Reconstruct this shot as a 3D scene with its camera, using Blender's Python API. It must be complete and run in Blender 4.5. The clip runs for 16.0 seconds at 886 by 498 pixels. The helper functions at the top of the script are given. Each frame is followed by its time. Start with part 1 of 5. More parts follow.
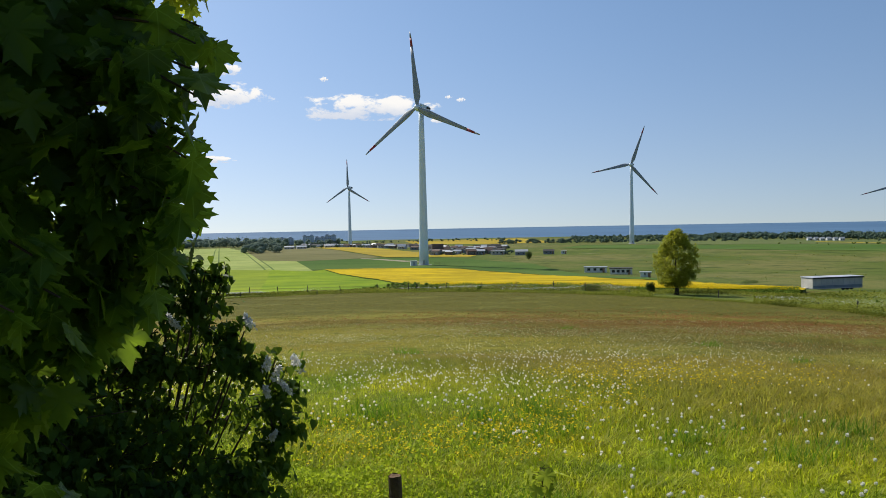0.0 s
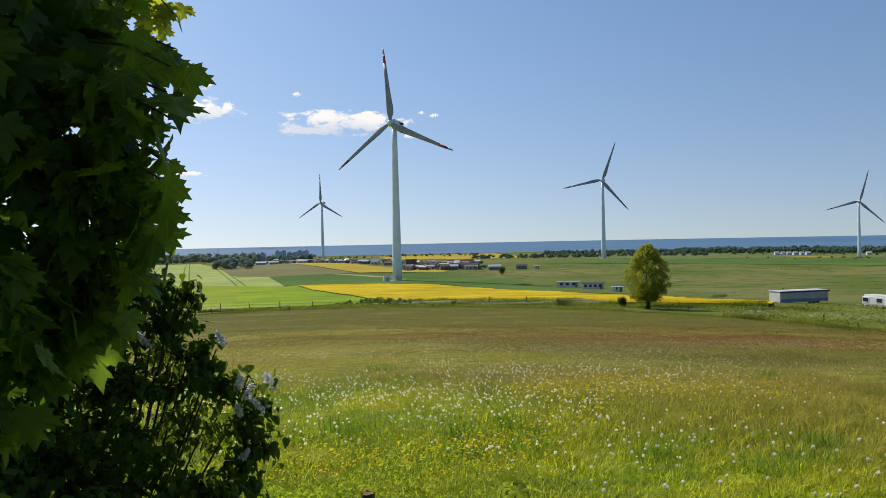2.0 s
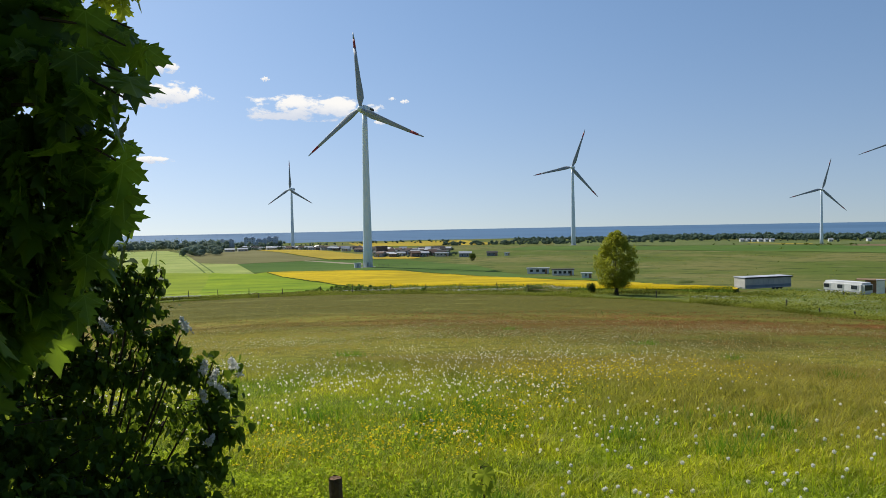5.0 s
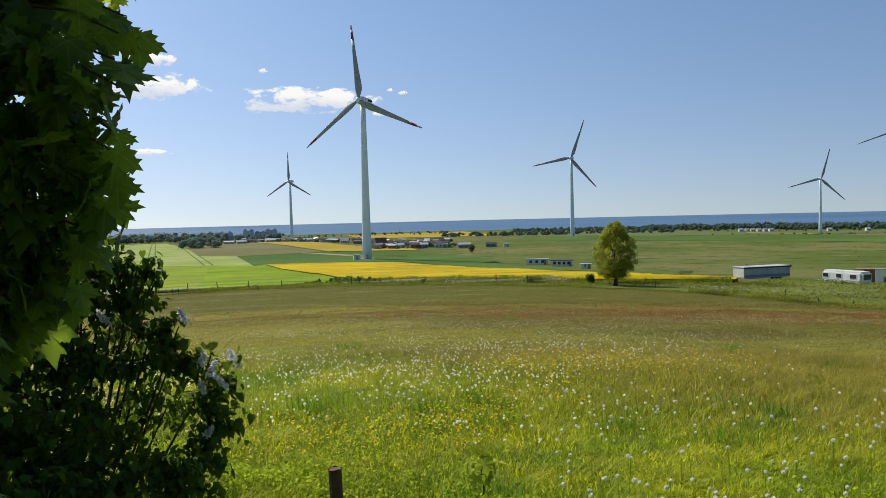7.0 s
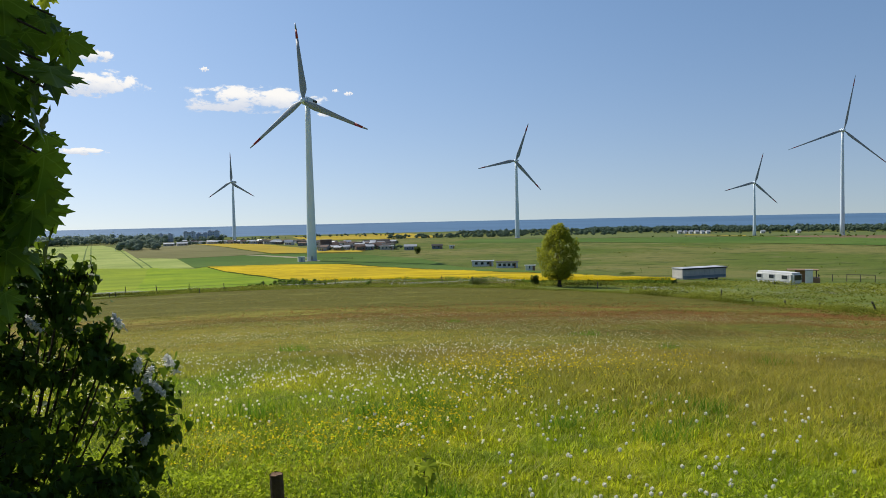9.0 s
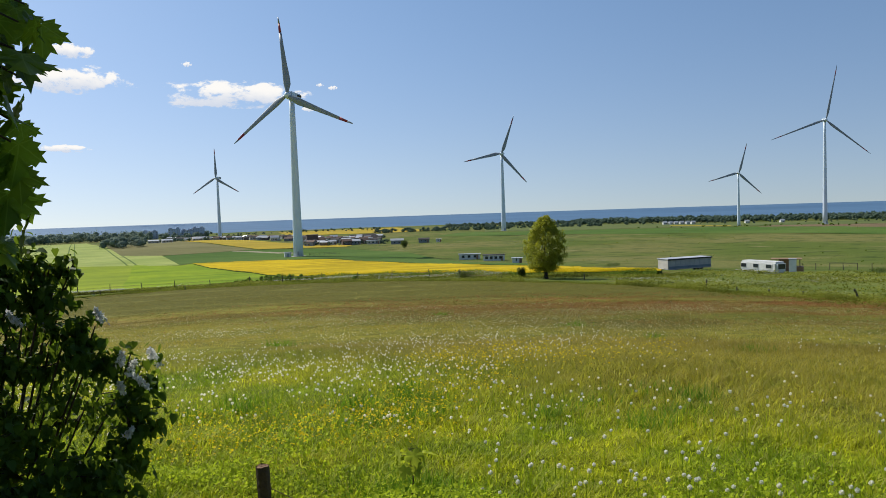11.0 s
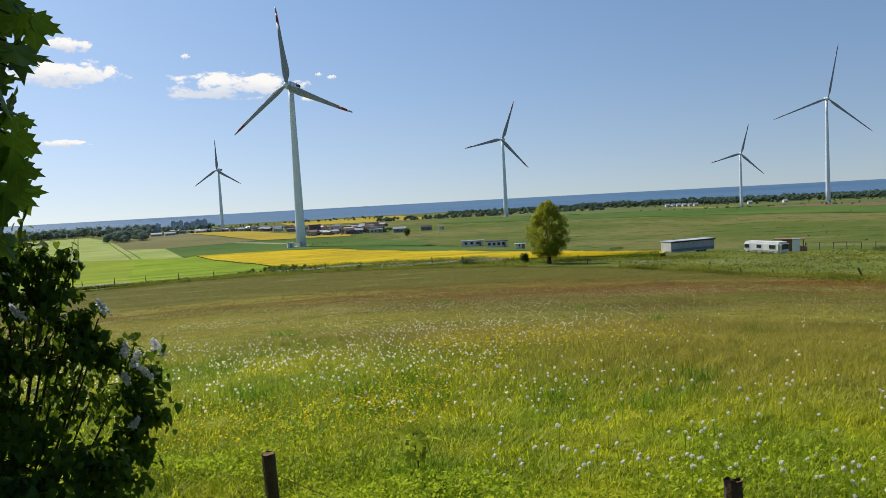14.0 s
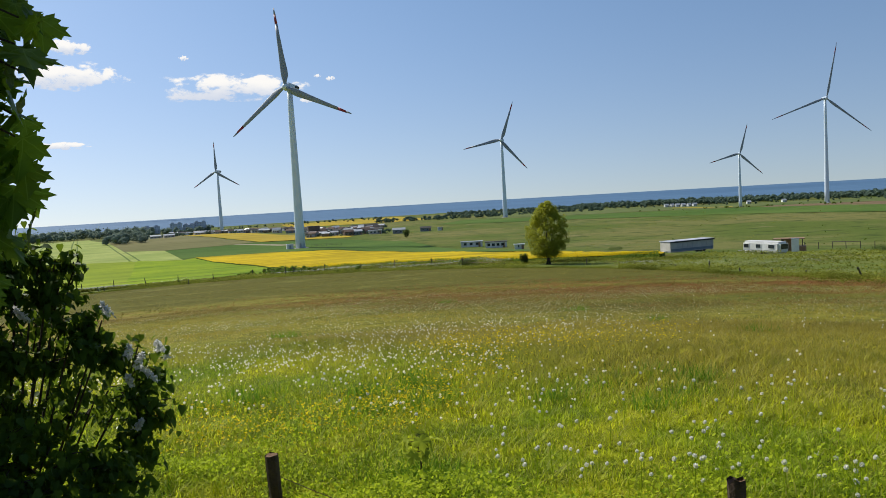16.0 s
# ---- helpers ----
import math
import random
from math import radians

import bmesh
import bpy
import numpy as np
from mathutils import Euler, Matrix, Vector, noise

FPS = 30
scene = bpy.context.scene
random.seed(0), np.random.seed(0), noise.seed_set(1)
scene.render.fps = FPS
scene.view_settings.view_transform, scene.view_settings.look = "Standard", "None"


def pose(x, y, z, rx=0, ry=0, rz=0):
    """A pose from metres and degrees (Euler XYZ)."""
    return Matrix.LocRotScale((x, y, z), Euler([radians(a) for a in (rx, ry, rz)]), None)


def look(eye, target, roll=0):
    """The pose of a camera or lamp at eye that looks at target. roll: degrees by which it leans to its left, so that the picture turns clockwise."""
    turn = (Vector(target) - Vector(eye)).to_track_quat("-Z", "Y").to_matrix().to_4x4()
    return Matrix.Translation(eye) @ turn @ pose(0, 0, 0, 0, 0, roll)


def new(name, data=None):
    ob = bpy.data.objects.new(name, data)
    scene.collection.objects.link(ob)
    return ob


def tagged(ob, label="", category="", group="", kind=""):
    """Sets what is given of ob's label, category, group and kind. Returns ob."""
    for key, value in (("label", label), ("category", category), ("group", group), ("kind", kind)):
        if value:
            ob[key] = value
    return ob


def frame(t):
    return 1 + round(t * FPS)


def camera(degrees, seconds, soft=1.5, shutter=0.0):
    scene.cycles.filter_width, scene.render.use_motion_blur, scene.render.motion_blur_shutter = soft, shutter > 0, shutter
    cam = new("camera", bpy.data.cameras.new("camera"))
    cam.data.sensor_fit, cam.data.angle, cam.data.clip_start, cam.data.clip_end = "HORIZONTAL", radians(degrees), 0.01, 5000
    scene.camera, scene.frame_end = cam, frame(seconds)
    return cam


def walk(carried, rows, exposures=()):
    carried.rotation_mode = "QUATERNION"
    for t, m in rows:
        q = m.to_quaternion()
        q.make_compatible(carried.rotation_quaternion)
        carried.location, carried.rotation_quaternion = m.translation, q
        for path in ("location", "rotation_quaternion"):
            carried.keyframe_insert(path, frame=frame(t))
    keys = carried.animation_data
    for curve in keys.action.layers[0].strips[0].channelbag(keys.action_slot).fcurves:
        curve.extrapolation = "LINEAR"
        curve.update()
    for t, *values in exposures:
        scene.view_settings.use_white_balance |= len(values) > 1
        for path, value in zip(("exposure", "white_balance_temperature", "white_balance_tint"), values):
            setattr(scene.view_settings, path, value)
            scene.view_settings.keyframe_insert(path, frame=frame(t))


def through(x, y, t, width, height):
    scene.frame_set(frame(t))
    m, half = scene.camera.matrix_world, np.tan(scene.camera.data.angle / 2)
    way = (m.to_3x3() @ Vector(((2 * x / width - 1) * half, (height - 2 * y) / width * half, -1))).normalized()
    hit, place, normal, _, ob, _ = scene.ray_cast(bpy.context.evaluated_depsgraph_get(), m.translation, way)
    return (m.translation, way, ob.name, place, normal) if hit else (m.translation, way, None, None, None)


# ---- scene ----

# ======================= camera =======================
cam = camera(62.43, 16.0, soft=0.85)
# seconds, x, y, z, tilt, roll, yaw
PATH = [
    (0.0, 0.0, 0.0, 1.7, 88.04, 1.08, -0.01), (0.5, -0.005, -0.008, 1.703, 88.45, 1.28, -0.12),
    (1.0, 0.0, -0.016, 1.704, 88.86, 1.5, -0.72), (1.5, 0.004, -0.019, 1.706, 89.09, 1.34, -1.48),
    (2.0, 0.003, -0.03, 1.71, 89.19, 1.16, -2.1), (2.5, 0.004, -0.042, 1.712, 89.24, 0.9, -2.59),
    (3.0, 0.008, -0.046, 1.712, 89.36, 0.67, -2.92), (3.5, 0.008, -0.049, 1.714, 89.37, 0.68, -3.3),
    (4.0, 0.012, -0.046, 1.708, 89.04, 0.95, -3.82), (4.5, 0.02, -0.042, 1.704, 88.53, 1.0, -4.28),
    (7.0, 0.027, -0.026, 1.695, 87.43, 1.38, -4.47), (7.5, 0.027, -0.031, 1.698, 87.64, 1.41, -4.83),
    (8.0, 0.03, -0.039, 1.7, 87.81, 1.36, -5.27), (8.5, 0.034, -0.043, 1.702, 87.74, 1.12, -6.47),
    (9.0, 0.044, -0.046, 1.702, 87.48, 1.24, -8.7), (9.2, 0.046, -0.049, 1.70, 87.41, 1.44, -9.53),
    (11.5, 0.062, -0.064, 1.68, 86.74, 2.05, -9.62), (12.0, 0.06, -0.067, 1.677, 86.54, 2.25, -9.23),
    (12.5, 0.063, -0.071, 1.676, 86.51, 2.52, -8.91), (13.0, 0.071, -0.073, 1.675, 86.31, 2.73, -8.98),
    (13.5, 0.078, -0.075, 1.674, 86.1, 2.93, -9.35), (14.0, 0.074, -0.074, 1.674, 85.96, 3.1, -9.62),
    (14.5, 0.073, -0.073, 1.674, 85.84, 3.21, -9.81), (15.0, 0.068, -0.075, 1.673, 85.77, 3.04, -10.03),
    (15.5, 0.063, -0.076, 1.673, 85.84, 3.06, -9.94), (16.0, 0.057, -0.078, 1.675, 86.03, 3.31, -9.69)]
EXPOSURE = 0.0
walk(cam, [(r[0], pose(*r[1:])) for r in PATH], [(0.0, EXPOSURE), (16.0, EXPOSURE)])

# ======================= sky and sun =======================
SUN_BEARING, SUN_HEIGHT = -42.0, 44.0
world = bpy.data.worlds.new("sky")
scene.world = world
world.use_nodes = True
wt = world.node_tree
sky = wt.nodes.new("ShaderNodeTexSky")
sky.sky_type, sky.sun_disc = "NISHITA", False
sky.sun_elevation, sky.sun_rotation = radians(SUN_HEIGHT), radians(SUN_BEARING)
sky.altitude, sky.air_density, sky.dust_density, sky.ozone_density = 30.0, 1.0, 0.65, 3.0
wt.nodes["Background"].inputs["Strength"].default_value = 0.110
wv = wt.nodes.new("ShaderNodeTexCoord")
lift = wt.nodes.new("ShaderNodeVectorMath")
lift.operation = "MULTIPLY_ADD"
lift.inputs[1].default_value, lift.inputs[2].default_value = (1, 1, 0.925), (0, 0, 0.075)
wt.links.new(wv.outputs["Generated"], lift.inputs[0])
wt.links.new(lift.outputs[0], sky.inputs["Vector"])
cool = wt.nodes.new("ShaderNodeMix")
cool.data_type, cool.blend_type = "RGBA", "MULTIPLY"
cool.inputs[0].default_value = 1.0
rise = wt.nodes.new("ShaderNodeSeparateXYZ")
wt.links.new(wv.outputs["Generated"], rise.inputs[0])
haze = wt.nodes.new("ShaderNodeMapRange")
haze.interpolation_type = "SMOOTHSTEP"
haze.inputs["From Min"].default_value, haze.inputs["From Max"].default_value = -0.05, 0.36
wt.links.new(rise.outputs[2], haze.inputs["Value"])
air = wt.nodes.new("ShaderNodeMix")
air.data_type = "RGBA"
air.inputs[6].default_value, air.inputs[7].default_value = (0.99, 0.92, 0.945, 1), (0.95, 1.015, 1.045, 1)
wt.links.new(haze.outputs[0], air.inputs[0])
wt.links.new(air.outputs[2], cool.inputs[7])
wt.links.new(sky.outputs[0], cool.inputs[6])
wt.links.new(cool.outputs[2], wt.nodes["Background"].inputs["Color"])

sun = new("sun", bpy.data.lights.new("sun", "SUN"))
sun.data.energy, sun.data.angle, sun.data.color = 4.8, radians(0.53), (1.0, 0.95, 0.86)
b, h = radians(SUN_BEARING), radians(SUN_HEIGHT)
sun.matrix_world = look((0, 0, 0), (-math.sin(b) * math.cos(h), -math.cos(b) * math.cos(h), -math.sin(h)))

# ======================= materials =======================
def nodes_of(name):
    m = bpy.data.materials.new(name)
    m.use_nodes = True
    t = m.node_tree
    return m, t, t.nodes["Principled BSDF"]


def node(t, kind, **values):
    n = t.nodes.new(kind)
    for k, v in values.items():
        n.inputs[k.replace("_", " ")].default_value = v
    return n


def place_of(t):
    return t.nodes.new("ShaderNodeNewGeometry").outputs["Position"]


def noise_of(t, scale, detail=4.0, where=None, rough=0.6):
    n = node(t, "ShaderNodeTexNoise", Scale=scale, Detail=detail, Roughness=rough)
    t.links.new(where if where is not None else place_of(t), n.inputs["Vector"])
    return n.outputs["Fac"]


def mix_of(t, fac, a, b, blend="MIX"):
    n = t.nodes.new("ShaderNodeMix")
    n.data_type, n.blend_type = "RGBA", blend
    for sock, v in ((n.inputs[0], fac), (n.inputs[6], a), (n.inputs[7], b)):
        if isinstance(v, bpy.types.NodeSocket):
            t.links.new(v, sock)
        else:
            sock.default_value = v if isinstance(v, (int, float)) else (*v, 1)
    return n.outputs[2]


def math_of(t, op, a, b=0.0, clamp=False):
    n = t.nodes.new("ShaderNodeMath")
    n.operation, n.use_clamp = op, clamp
    for i, v in enumerate((a, b)):
        if isinstance(v, bpy.types.NodeSocket):
            t.links.new(v, n.inputs[i])
        else:
            n.inputs[i].default_value = v
    return n.outputs[0]


def span_of(t, v, lo, hi):
    """0 below lo, 1 above hi, smooth between."""
    n = t.nodes.new("ShaderNodeMapRange")
    n.interpolation_type = "SMOOTHSTEP"
    t.links.new(v, n.inputs[0])
    n.inputs[1].default_value, n.inputs[2].default_value = lo, hi
    return n.outputs[0]


def bump_of(t, p, height, strength, distance):
    n = node(t, "ShaderNodeBump", Strength=strength, Distance=distance)
    t.links.new(height, n.inputs["Height"])
    t.links.new(n.outputs[0], p.inputs["Normal"])


def surface(name, dark, light, coarse, fine, rough=0.7, metal=0.0, relief=0.3, depth=0.01, spec=0.3):
    """A surface with variation at two scales: stains and grain."""
    m, t, p = nodes_of(name)
    a, g = noise_of(t, coarse), noise_of(t, fine)
    c = mix_of(t, span_of(t, a, 0.3, 0.7), dark, light)
    c = mix_of(t, 0.25, c, mix_of(t, span_of(t, g, 0.35, 0.65), dark, light))
    t.links.new(c, p.inputs["Base Color"])
    p.inputs["Roughness"].default_value, p.inputs["Metallic"].default_value = rough, metal
    p.inputs["Specular IOR Level"].default_value = spec
    bump_of(t, p, g, relief, depth)
    return m


def radius_of(t):
    n = t.nodes.new("ShaderNodeVectorMath")
    n.operation = "MULTIPLY"
    t.links.new(place_of(t), n.inputs[0])
    n.inputs[1].default_value = (1, 1, 0)
    ln = t.nodes.new("ShaderNodeVectorMath")
    ln.operation = "LENGTH"
    t.links.new(n.outputs[0], ln.inputs[0])
    return ln.outputs["Value"]


def meadow_colour(t):
    """Lush grass by the lane, flowering hay in the middle, sorrel and seeding grass towards the brow."""
    wobble = math_of(t, "MULTIPLY", math_of(t, "SUBTRACT", noise_of(t, 0.06, 3.0), 0.5), 46.0)
    east = t.nodes.new("ShaderNodeSeparateXYZ")
    t.links.new(place_of(t), east.inputs[0])
    open_side = math_of(t, "MULTIPLY", span_of(t, east.outputs[0], -1, 6), span_of(t, radius_of(t), 4.5, 7.5))
    wobble = math_of(t, "MULTIPLY", wobble, span_of(t, radius_of(t), 4.0, 9.0))
    wobble = math_of(t, "ADD", wobble, math_of(t, "MULTIPLY", open_side, 10.0))
    r = math_of(t, "ADD", radius_of(t), wobble)
    lush = mix_of(t, span_of(t, noise_of(t, 0.75, 5.0), 0.38, 0.62), (0.30, 0.44, 0.013), (0.72, 0.70, 0.028))
    lush = mix_of(t, span_of(t, radius_of(t), 5.5, 8.5), mix_of(t, span_of(t, noise_of(t, 0.9, 5.0), 0.38, 0.62), (0.35, 0.46, 0.012), (0.70, 0.69, 0.024)), lush)
    c = mix_of(t, span_of(t, r, 5.5, 14), lush, (0.51, 0.42, 0.06))
    c = mix_of(t, span_of(t, r, 20, 36), c, (0.265, 0.235, 0.04))
    streak = t.nodes.new("ShaderNodeMapping")
    streak.inputs["Scale"].default_value = (0.45, 1, 1)
    t.links.new(place_of(t), streak.inputs["Vector"])
    sorrel = math_of(t, "MULTIPLY", span_of(t, r, 22, 34), span_of(t, noise_of(t, 0.10, 5.0, streak.outputs[0]), 0.40, 0.54))
    sorrel = math_of(t, "MULTIPLY", sorrel, math_of(t, "ADD", 0.35, math_of(t, "MULTIPLY", span_of(t, east.outputs[0], -6, 16), 0.65)))
    c = mix_of(t, sorrel, c, (0.29, 0.115, 0.036))
    c = mix_of(t, span_of(t, r, 46, 70), c, (0.135, 0.122, 0.021))
    blot = span_of(t, noise_of(t, 0.33, 7.0, streak.outputs[0], 0.72), 0.46, 0.62)
    c = mix_of(t, math_of(t, "MULTIPLY", blot, 0.32), c, mix_of(t, span_of(t, r, 8, 22), (0.20, 0.31, 0.012), (0.15, 0.14, 0.033)))
    pale = span_of(t, noise_of(t, 0.21, 6.0, streak.outputs[0], 0.7), 0.54, 0.68)
    return mix_of(t, math_of(t, "MULTIPLY", math_of(t, "MULTIPLY", pale, span_of(t, r, 10, 20)), 0.4), c, (0.35, 0.35, 0.10))


def leafy(name, colour, light, through=0.45, rough=0.45, vary=0.35, tint=(0.35, 0.5, 0.03), spec=0.3, drift=0.0):
    """Thin leaves: they reflect, and glow when the sun stands behind them."""
    m, t, p = nodes_of(name)
    isl = t.nodes.new("ShaderNodeNewGeometry").outputs["Random Per Island"]
    rnd = math_of(t, "FRACT", math_of(t, "ADD", isl, t.nodes.new("ShaderNodeObjectInfo").outputs["Random"]))
    c = mix_of(t, math_of(t, "MULTIPLY", rnd, 1.0), colour, light)
    c = mix_of(t, math_of(t, "MULTIPLY", span_of(t, noise_of(t, 60.0, 2.0), 0.35, 0.7), vary), c, light)
    if drift:
        blot = span_of(t, noise_of(t, 0.16, 6.0, None, 0.7), 0.42, 0.60)
        c = mix_of(t, math_of(t, "MULTIPLY", blot, drift), c, tuple(k * 0.4 for k in colour))
        tint = mix_of(t, math_of(t, "MULTIPLY", blot, drift), tint, tuple(k * 0.4 for k in tint))
    t.links.new(c, p.inputs["Base Color"])
    p.inputs["Roughness"].default_value = rough
    p.inputs["Specular IOR Level"].default_value = spec
    tr = t.nodes.new("ShaderNodeBsdfTranslucent")
    t.links.new(mix_of(t, 0.6, c, tint), tr.inputs["Color"])
    mx = t.nodes.new("ShaderNodeMixShader")
    mx.inputs[0].default_value = through
    t.links.new(p.outputs[0], mx.inputs[1])
    t.links.new(tr.outputs[0], mx.inputs[2])
    t.links.new(mx.outputs[0], t.nodes["Material Output"].inputs["Surface"])
    return m


def ground_material():
    m, t, p = nodes_of("meadow_and_pasture")
    rough_grass = mix_of(t, span_of(t, noise_of(t, 0.012, 5.0), 0.4, 0.62), (0.12, 0.16, 0.03), (0.21, 0.20, 0.065))
    sm = t.nodes.new("ShaderNodeMapping")
    sm.inputs["Scale"].default_value = (0.6, 1, 1)
    t.links.new(place_of(t), sm.inputs["Vector"])
    rough_grass = mix_of(t, span_of(t, noise_of(t, 0.10, 6.0, sm.outputs[0], 0.7), 0.50, 0.66), rough_grass, (0.055, 0.085, 0.018))
    rough_grass = mix_of(t, math_of(t, "MULTIPLY", span_of(t, noise_of(t, 0.045, 6.0, sm.outputs[0], 0.7), 0.58, 0.70), 0.7), rough_grass, (0.30, 0.27, 0.13))
    c = mix_of(t, span_of(t, radius_of(t), 118, 135), meadow_colour(t), rough_grass)
    g = noise_of(t, 3.0, 6.0)
    c = mix_of(t, math_of(t, "MULTIPLY", span_of(t, g, 0.35, 0.65), 0.55), c, (0.035, 0.045, 0.008))
    # near ground is darkened to stand for shade between the grass blades
    c = mix_of(t, span_of(t, radius_of(t), 18, 45), mix_of(t, 0.62, c, (0.05, 0.07, 0.010)), c)
    t.links.new(c, p.inputs["Base Color"])
    p.inputs["Roughness"].default_value, p.inputs["Specular IOR Level"].default_value = 0.95, 0.05
    bump_of(t, p, g, 0.8, 0.15)
    return m


def grass_material():
    m, t, p = nodes_of("meadow_grass")
    rnd = t.nodes.new("ShaderNodeNewGeometry").outputs["Random Per Island"]
    far = span_of(t, radius_of(t), 5, 13)
    deep = mix_of(t, far, (0.06, 0.11, 0.008), (0.12, 0.105, 0.028))
    c = mix_of(t, math_of(t, "MULTIPLY", rnd, 0.62), meadow_colour(t), deep)
    clumps = span_of(t, noise_of(t, 2.1, 4.0, None, 0.65), 0.50, 0.66)
    c = mix_of(t, math_of(t, "MULTIPLY", clumps, 0.55), c, mix_of(t, far, (0.08, 0.16, 0.007), (0.20, 0.185, 0.02)))
    straw = math_of(t, "GREATER_THAN", math_of(t, "FRACT", math_of(t, "MULTIPLY", rnd, 37.0)), 0.85)
    c = mix_of(t, math_of(t, "MULTIPLY", straw, 0.7), c, (0.46, 0.41, 0.12))
    t.links.new(c, p.inputs["Base Color"])
    p.inputs["Roughness"].default_value, p.inputs["Specular IOR Level"].default_value = 0.55, 0.2
    tr = t.nodes.new("ShaderNodeBsdfTranslucent")
    glow = mix_of(t, far, (0.66, 0.71, 0.03), c)
    t.links.new(mix_of(t, 0.42, c, glow), tr.inputs["Color"])
    mx = t.nodes.new("ShaderNodeMixShader")
    mx.inputs[0].default_value = 0.58
    t.links.new(p.outputs[0], mx.inputs[1])
    t.links.new(tr.outputs[0], mx.inputs[2])
    t.links.new(mx.outputs[0], t.nodes["Material Output"].inputs["Surface"])
    return m


def crop(name, dark, light, coarse, stretch=(1, 1, 1), lines=None, drift=0.4):
    """A field crop: drifts, drilled rows and, where given, the wheel lines through it."""
    m, t, p = nodes_of(name)
    mp = t.nodes.new("ShaderNodeMapping")
    mp.inputs["Scale"].default_value = stretch
    t.links.new(place_of(t), mp.inputs["Vector"])
    a = noise_of(t, coarse, 8.0, mp.outputs[0], 0.7)
    g = noise_of(t, 0.5, 5.0)
    c = mix_of(t, span_of(t, a, 0.32, 0.68), dark, light)
    c = mix_of(t, math_of(t, "MULTIPLY", span_of(t, g, 0.3, 0.7), 0.45), c, dark)
    wide = t.nodes.new("ShaderNodeMapping")
    wide.inputs["Scale"].default_value = (0.35, 1, 1)
    t.links.new(place_of(t), wide.inputs["Vector"])
    thin = span_of(t, noise_of(t, 0.085, 6.0, wide.outputs[0], 0.72), 0.46, 0.66)
    c = mix_of(t, math_of(t, "MULTIPLY", thin, drift), c, tuple(k * 0.55 for k in dark))
    if lines:
        turn, pitch, ink = lines
        rot = t.nodes.new("ShaderNodeMapping")
        rot.inputs["Rotation"].default_value = (0, 0, radians(turn))
        t.links.new(place_of(t), rot.inputs["Vector"])
        sx = t.nodes.new("ShaderNodeSeparateXYZ")
        t.links.new(rot.outputs[0], sx.inputs[0])
        u = math_of(t, "FRACT", math_of(t, "ADD", math_of(t, "MULTIPLY", sx.outputs[0], 1.0 / pitch), 0.636))
        one = math_of(t, "LESS_THAN", math_of(t, "ABSOLUTE", math_of(t, "SUBTRACT", u, 0.45)), 0.019)
        two = math_of(t, "LESS_THAN", math_of(t, "ABSOLUTE", math_of(t, "SUBTRACT", u, 0.60)), 0.019)
        c = mix_of(t, math_of(t, "MULTIPLY", math_of(t, "ADD", one, two, True), 0.75), c, ink)
    t.links.new(c, p.inputs["Base Color"])
    p.inputs["Roughness"].default_value, p.inputs["Specular IOR Level"].default_value = 0.95, 0.05
    bump_of(t, p, g, 0.6, 0.3)
    return m


def sea_material():
    m, t, p = nodes_of("sea_water")
    mp = t.nodes.new("ShaderNodeMapping")
    mp.inputs["Scale"].default_value = (0.15, 1, 1)
    t.links.new(place_of(t), mp.inputs["Vector"])
    a = noise_of(t, 0.006, 6.0, mp.outputs[0])
    t.links.new(mix_of(t, span_of(t, a, 0.3, 0.7), (0.060, 0.125, 0.21), (0.09, 0.17, 0.27)), p.inputs["Base Color"])
    p.inputs["Roughness"].default_value, p.inputs["Specular IOR Level"].default_value = 0.55, 0.12
    bump_of(t, p, noise_of(t, 0.2, 5.0), 0.5, 0.6)
    return m


def cloud_material(seed):
    m, t, p = nodes_of("cloud")
    tc = t.nodes.new("ShaderNodeTexCoord").outputs["Generated"]
    mp = t.nodes.new("ShaderNodeMapping")
    mp.inputs["Location"].default_value = (seed * 3.7, seed * 1.9, seed)
    mp.inputs["Scale"].default_value = (5.0, 1.0, 1.6)
    t.links.new(tc, mp.inputs["Vector"])
    n = noise_of(t, 1.5, 8.0, mp.outputs[0], 0.62)
    sp = t.nodes.new("ShaderNodeSeparateXYZ")
    t.links.new(tc, sp.inputs[0])
    du = math_of(t, "MULTIPLY", math_of(t, "SUBTRACT", sp.outputs[0], 0.5), 2.0)
    dv = math_of(t, "MULTIPLY", math_of(t, "SUBTRACT", sp.outputs[2], 0.42), 1.9)
    rr = math_of(t, "ADD", math_of(t, "POWER", math_of(t, "ABSOLUTE", du), 2.0), math_of(t, "POWER", math_of(t, "ABSOLUTE", dv), 2.0))
    body = math_of(t, "SUBTRACT", math_of(t, "ADD", math_of(t, "MULTIPLY", n, 1.5), -0.10), math_of(t, "MULTIPLY", rr, 0.60))
    alpha = span_of(t, body, 0.37, 0.56)
    # sunlit top and grey underside are painted into the glowing sheet
    shade = mix_of(t, span_of(t, math_of(t, "ADD", sp.outputs[2], math_of(t, "MULTIPLY", n, 0.5)), 0.35, 0.8), (0.66, 0.72, 0.84), (1.0, 0.98, 0.95))
    em = node(t, "ShaderNodeEmission", Strength=0.98)
    t.links.new(shade, em.inputs["Color"])
    mx = t.nodes.new("ShaderNodeMixShader")
    t.links.new(alpha, mx.inputs[0])
    t.links.new(t.nodes.new("ShaderNodeBsdfTransparent").outputs[0], mx.inputs[1])
    t.links.new(em.outputs[0], mx.inputs[2])
    t.links.new(mx.outputs[0], t.nodes["Material Output"].inputs["Surface"])
    return m


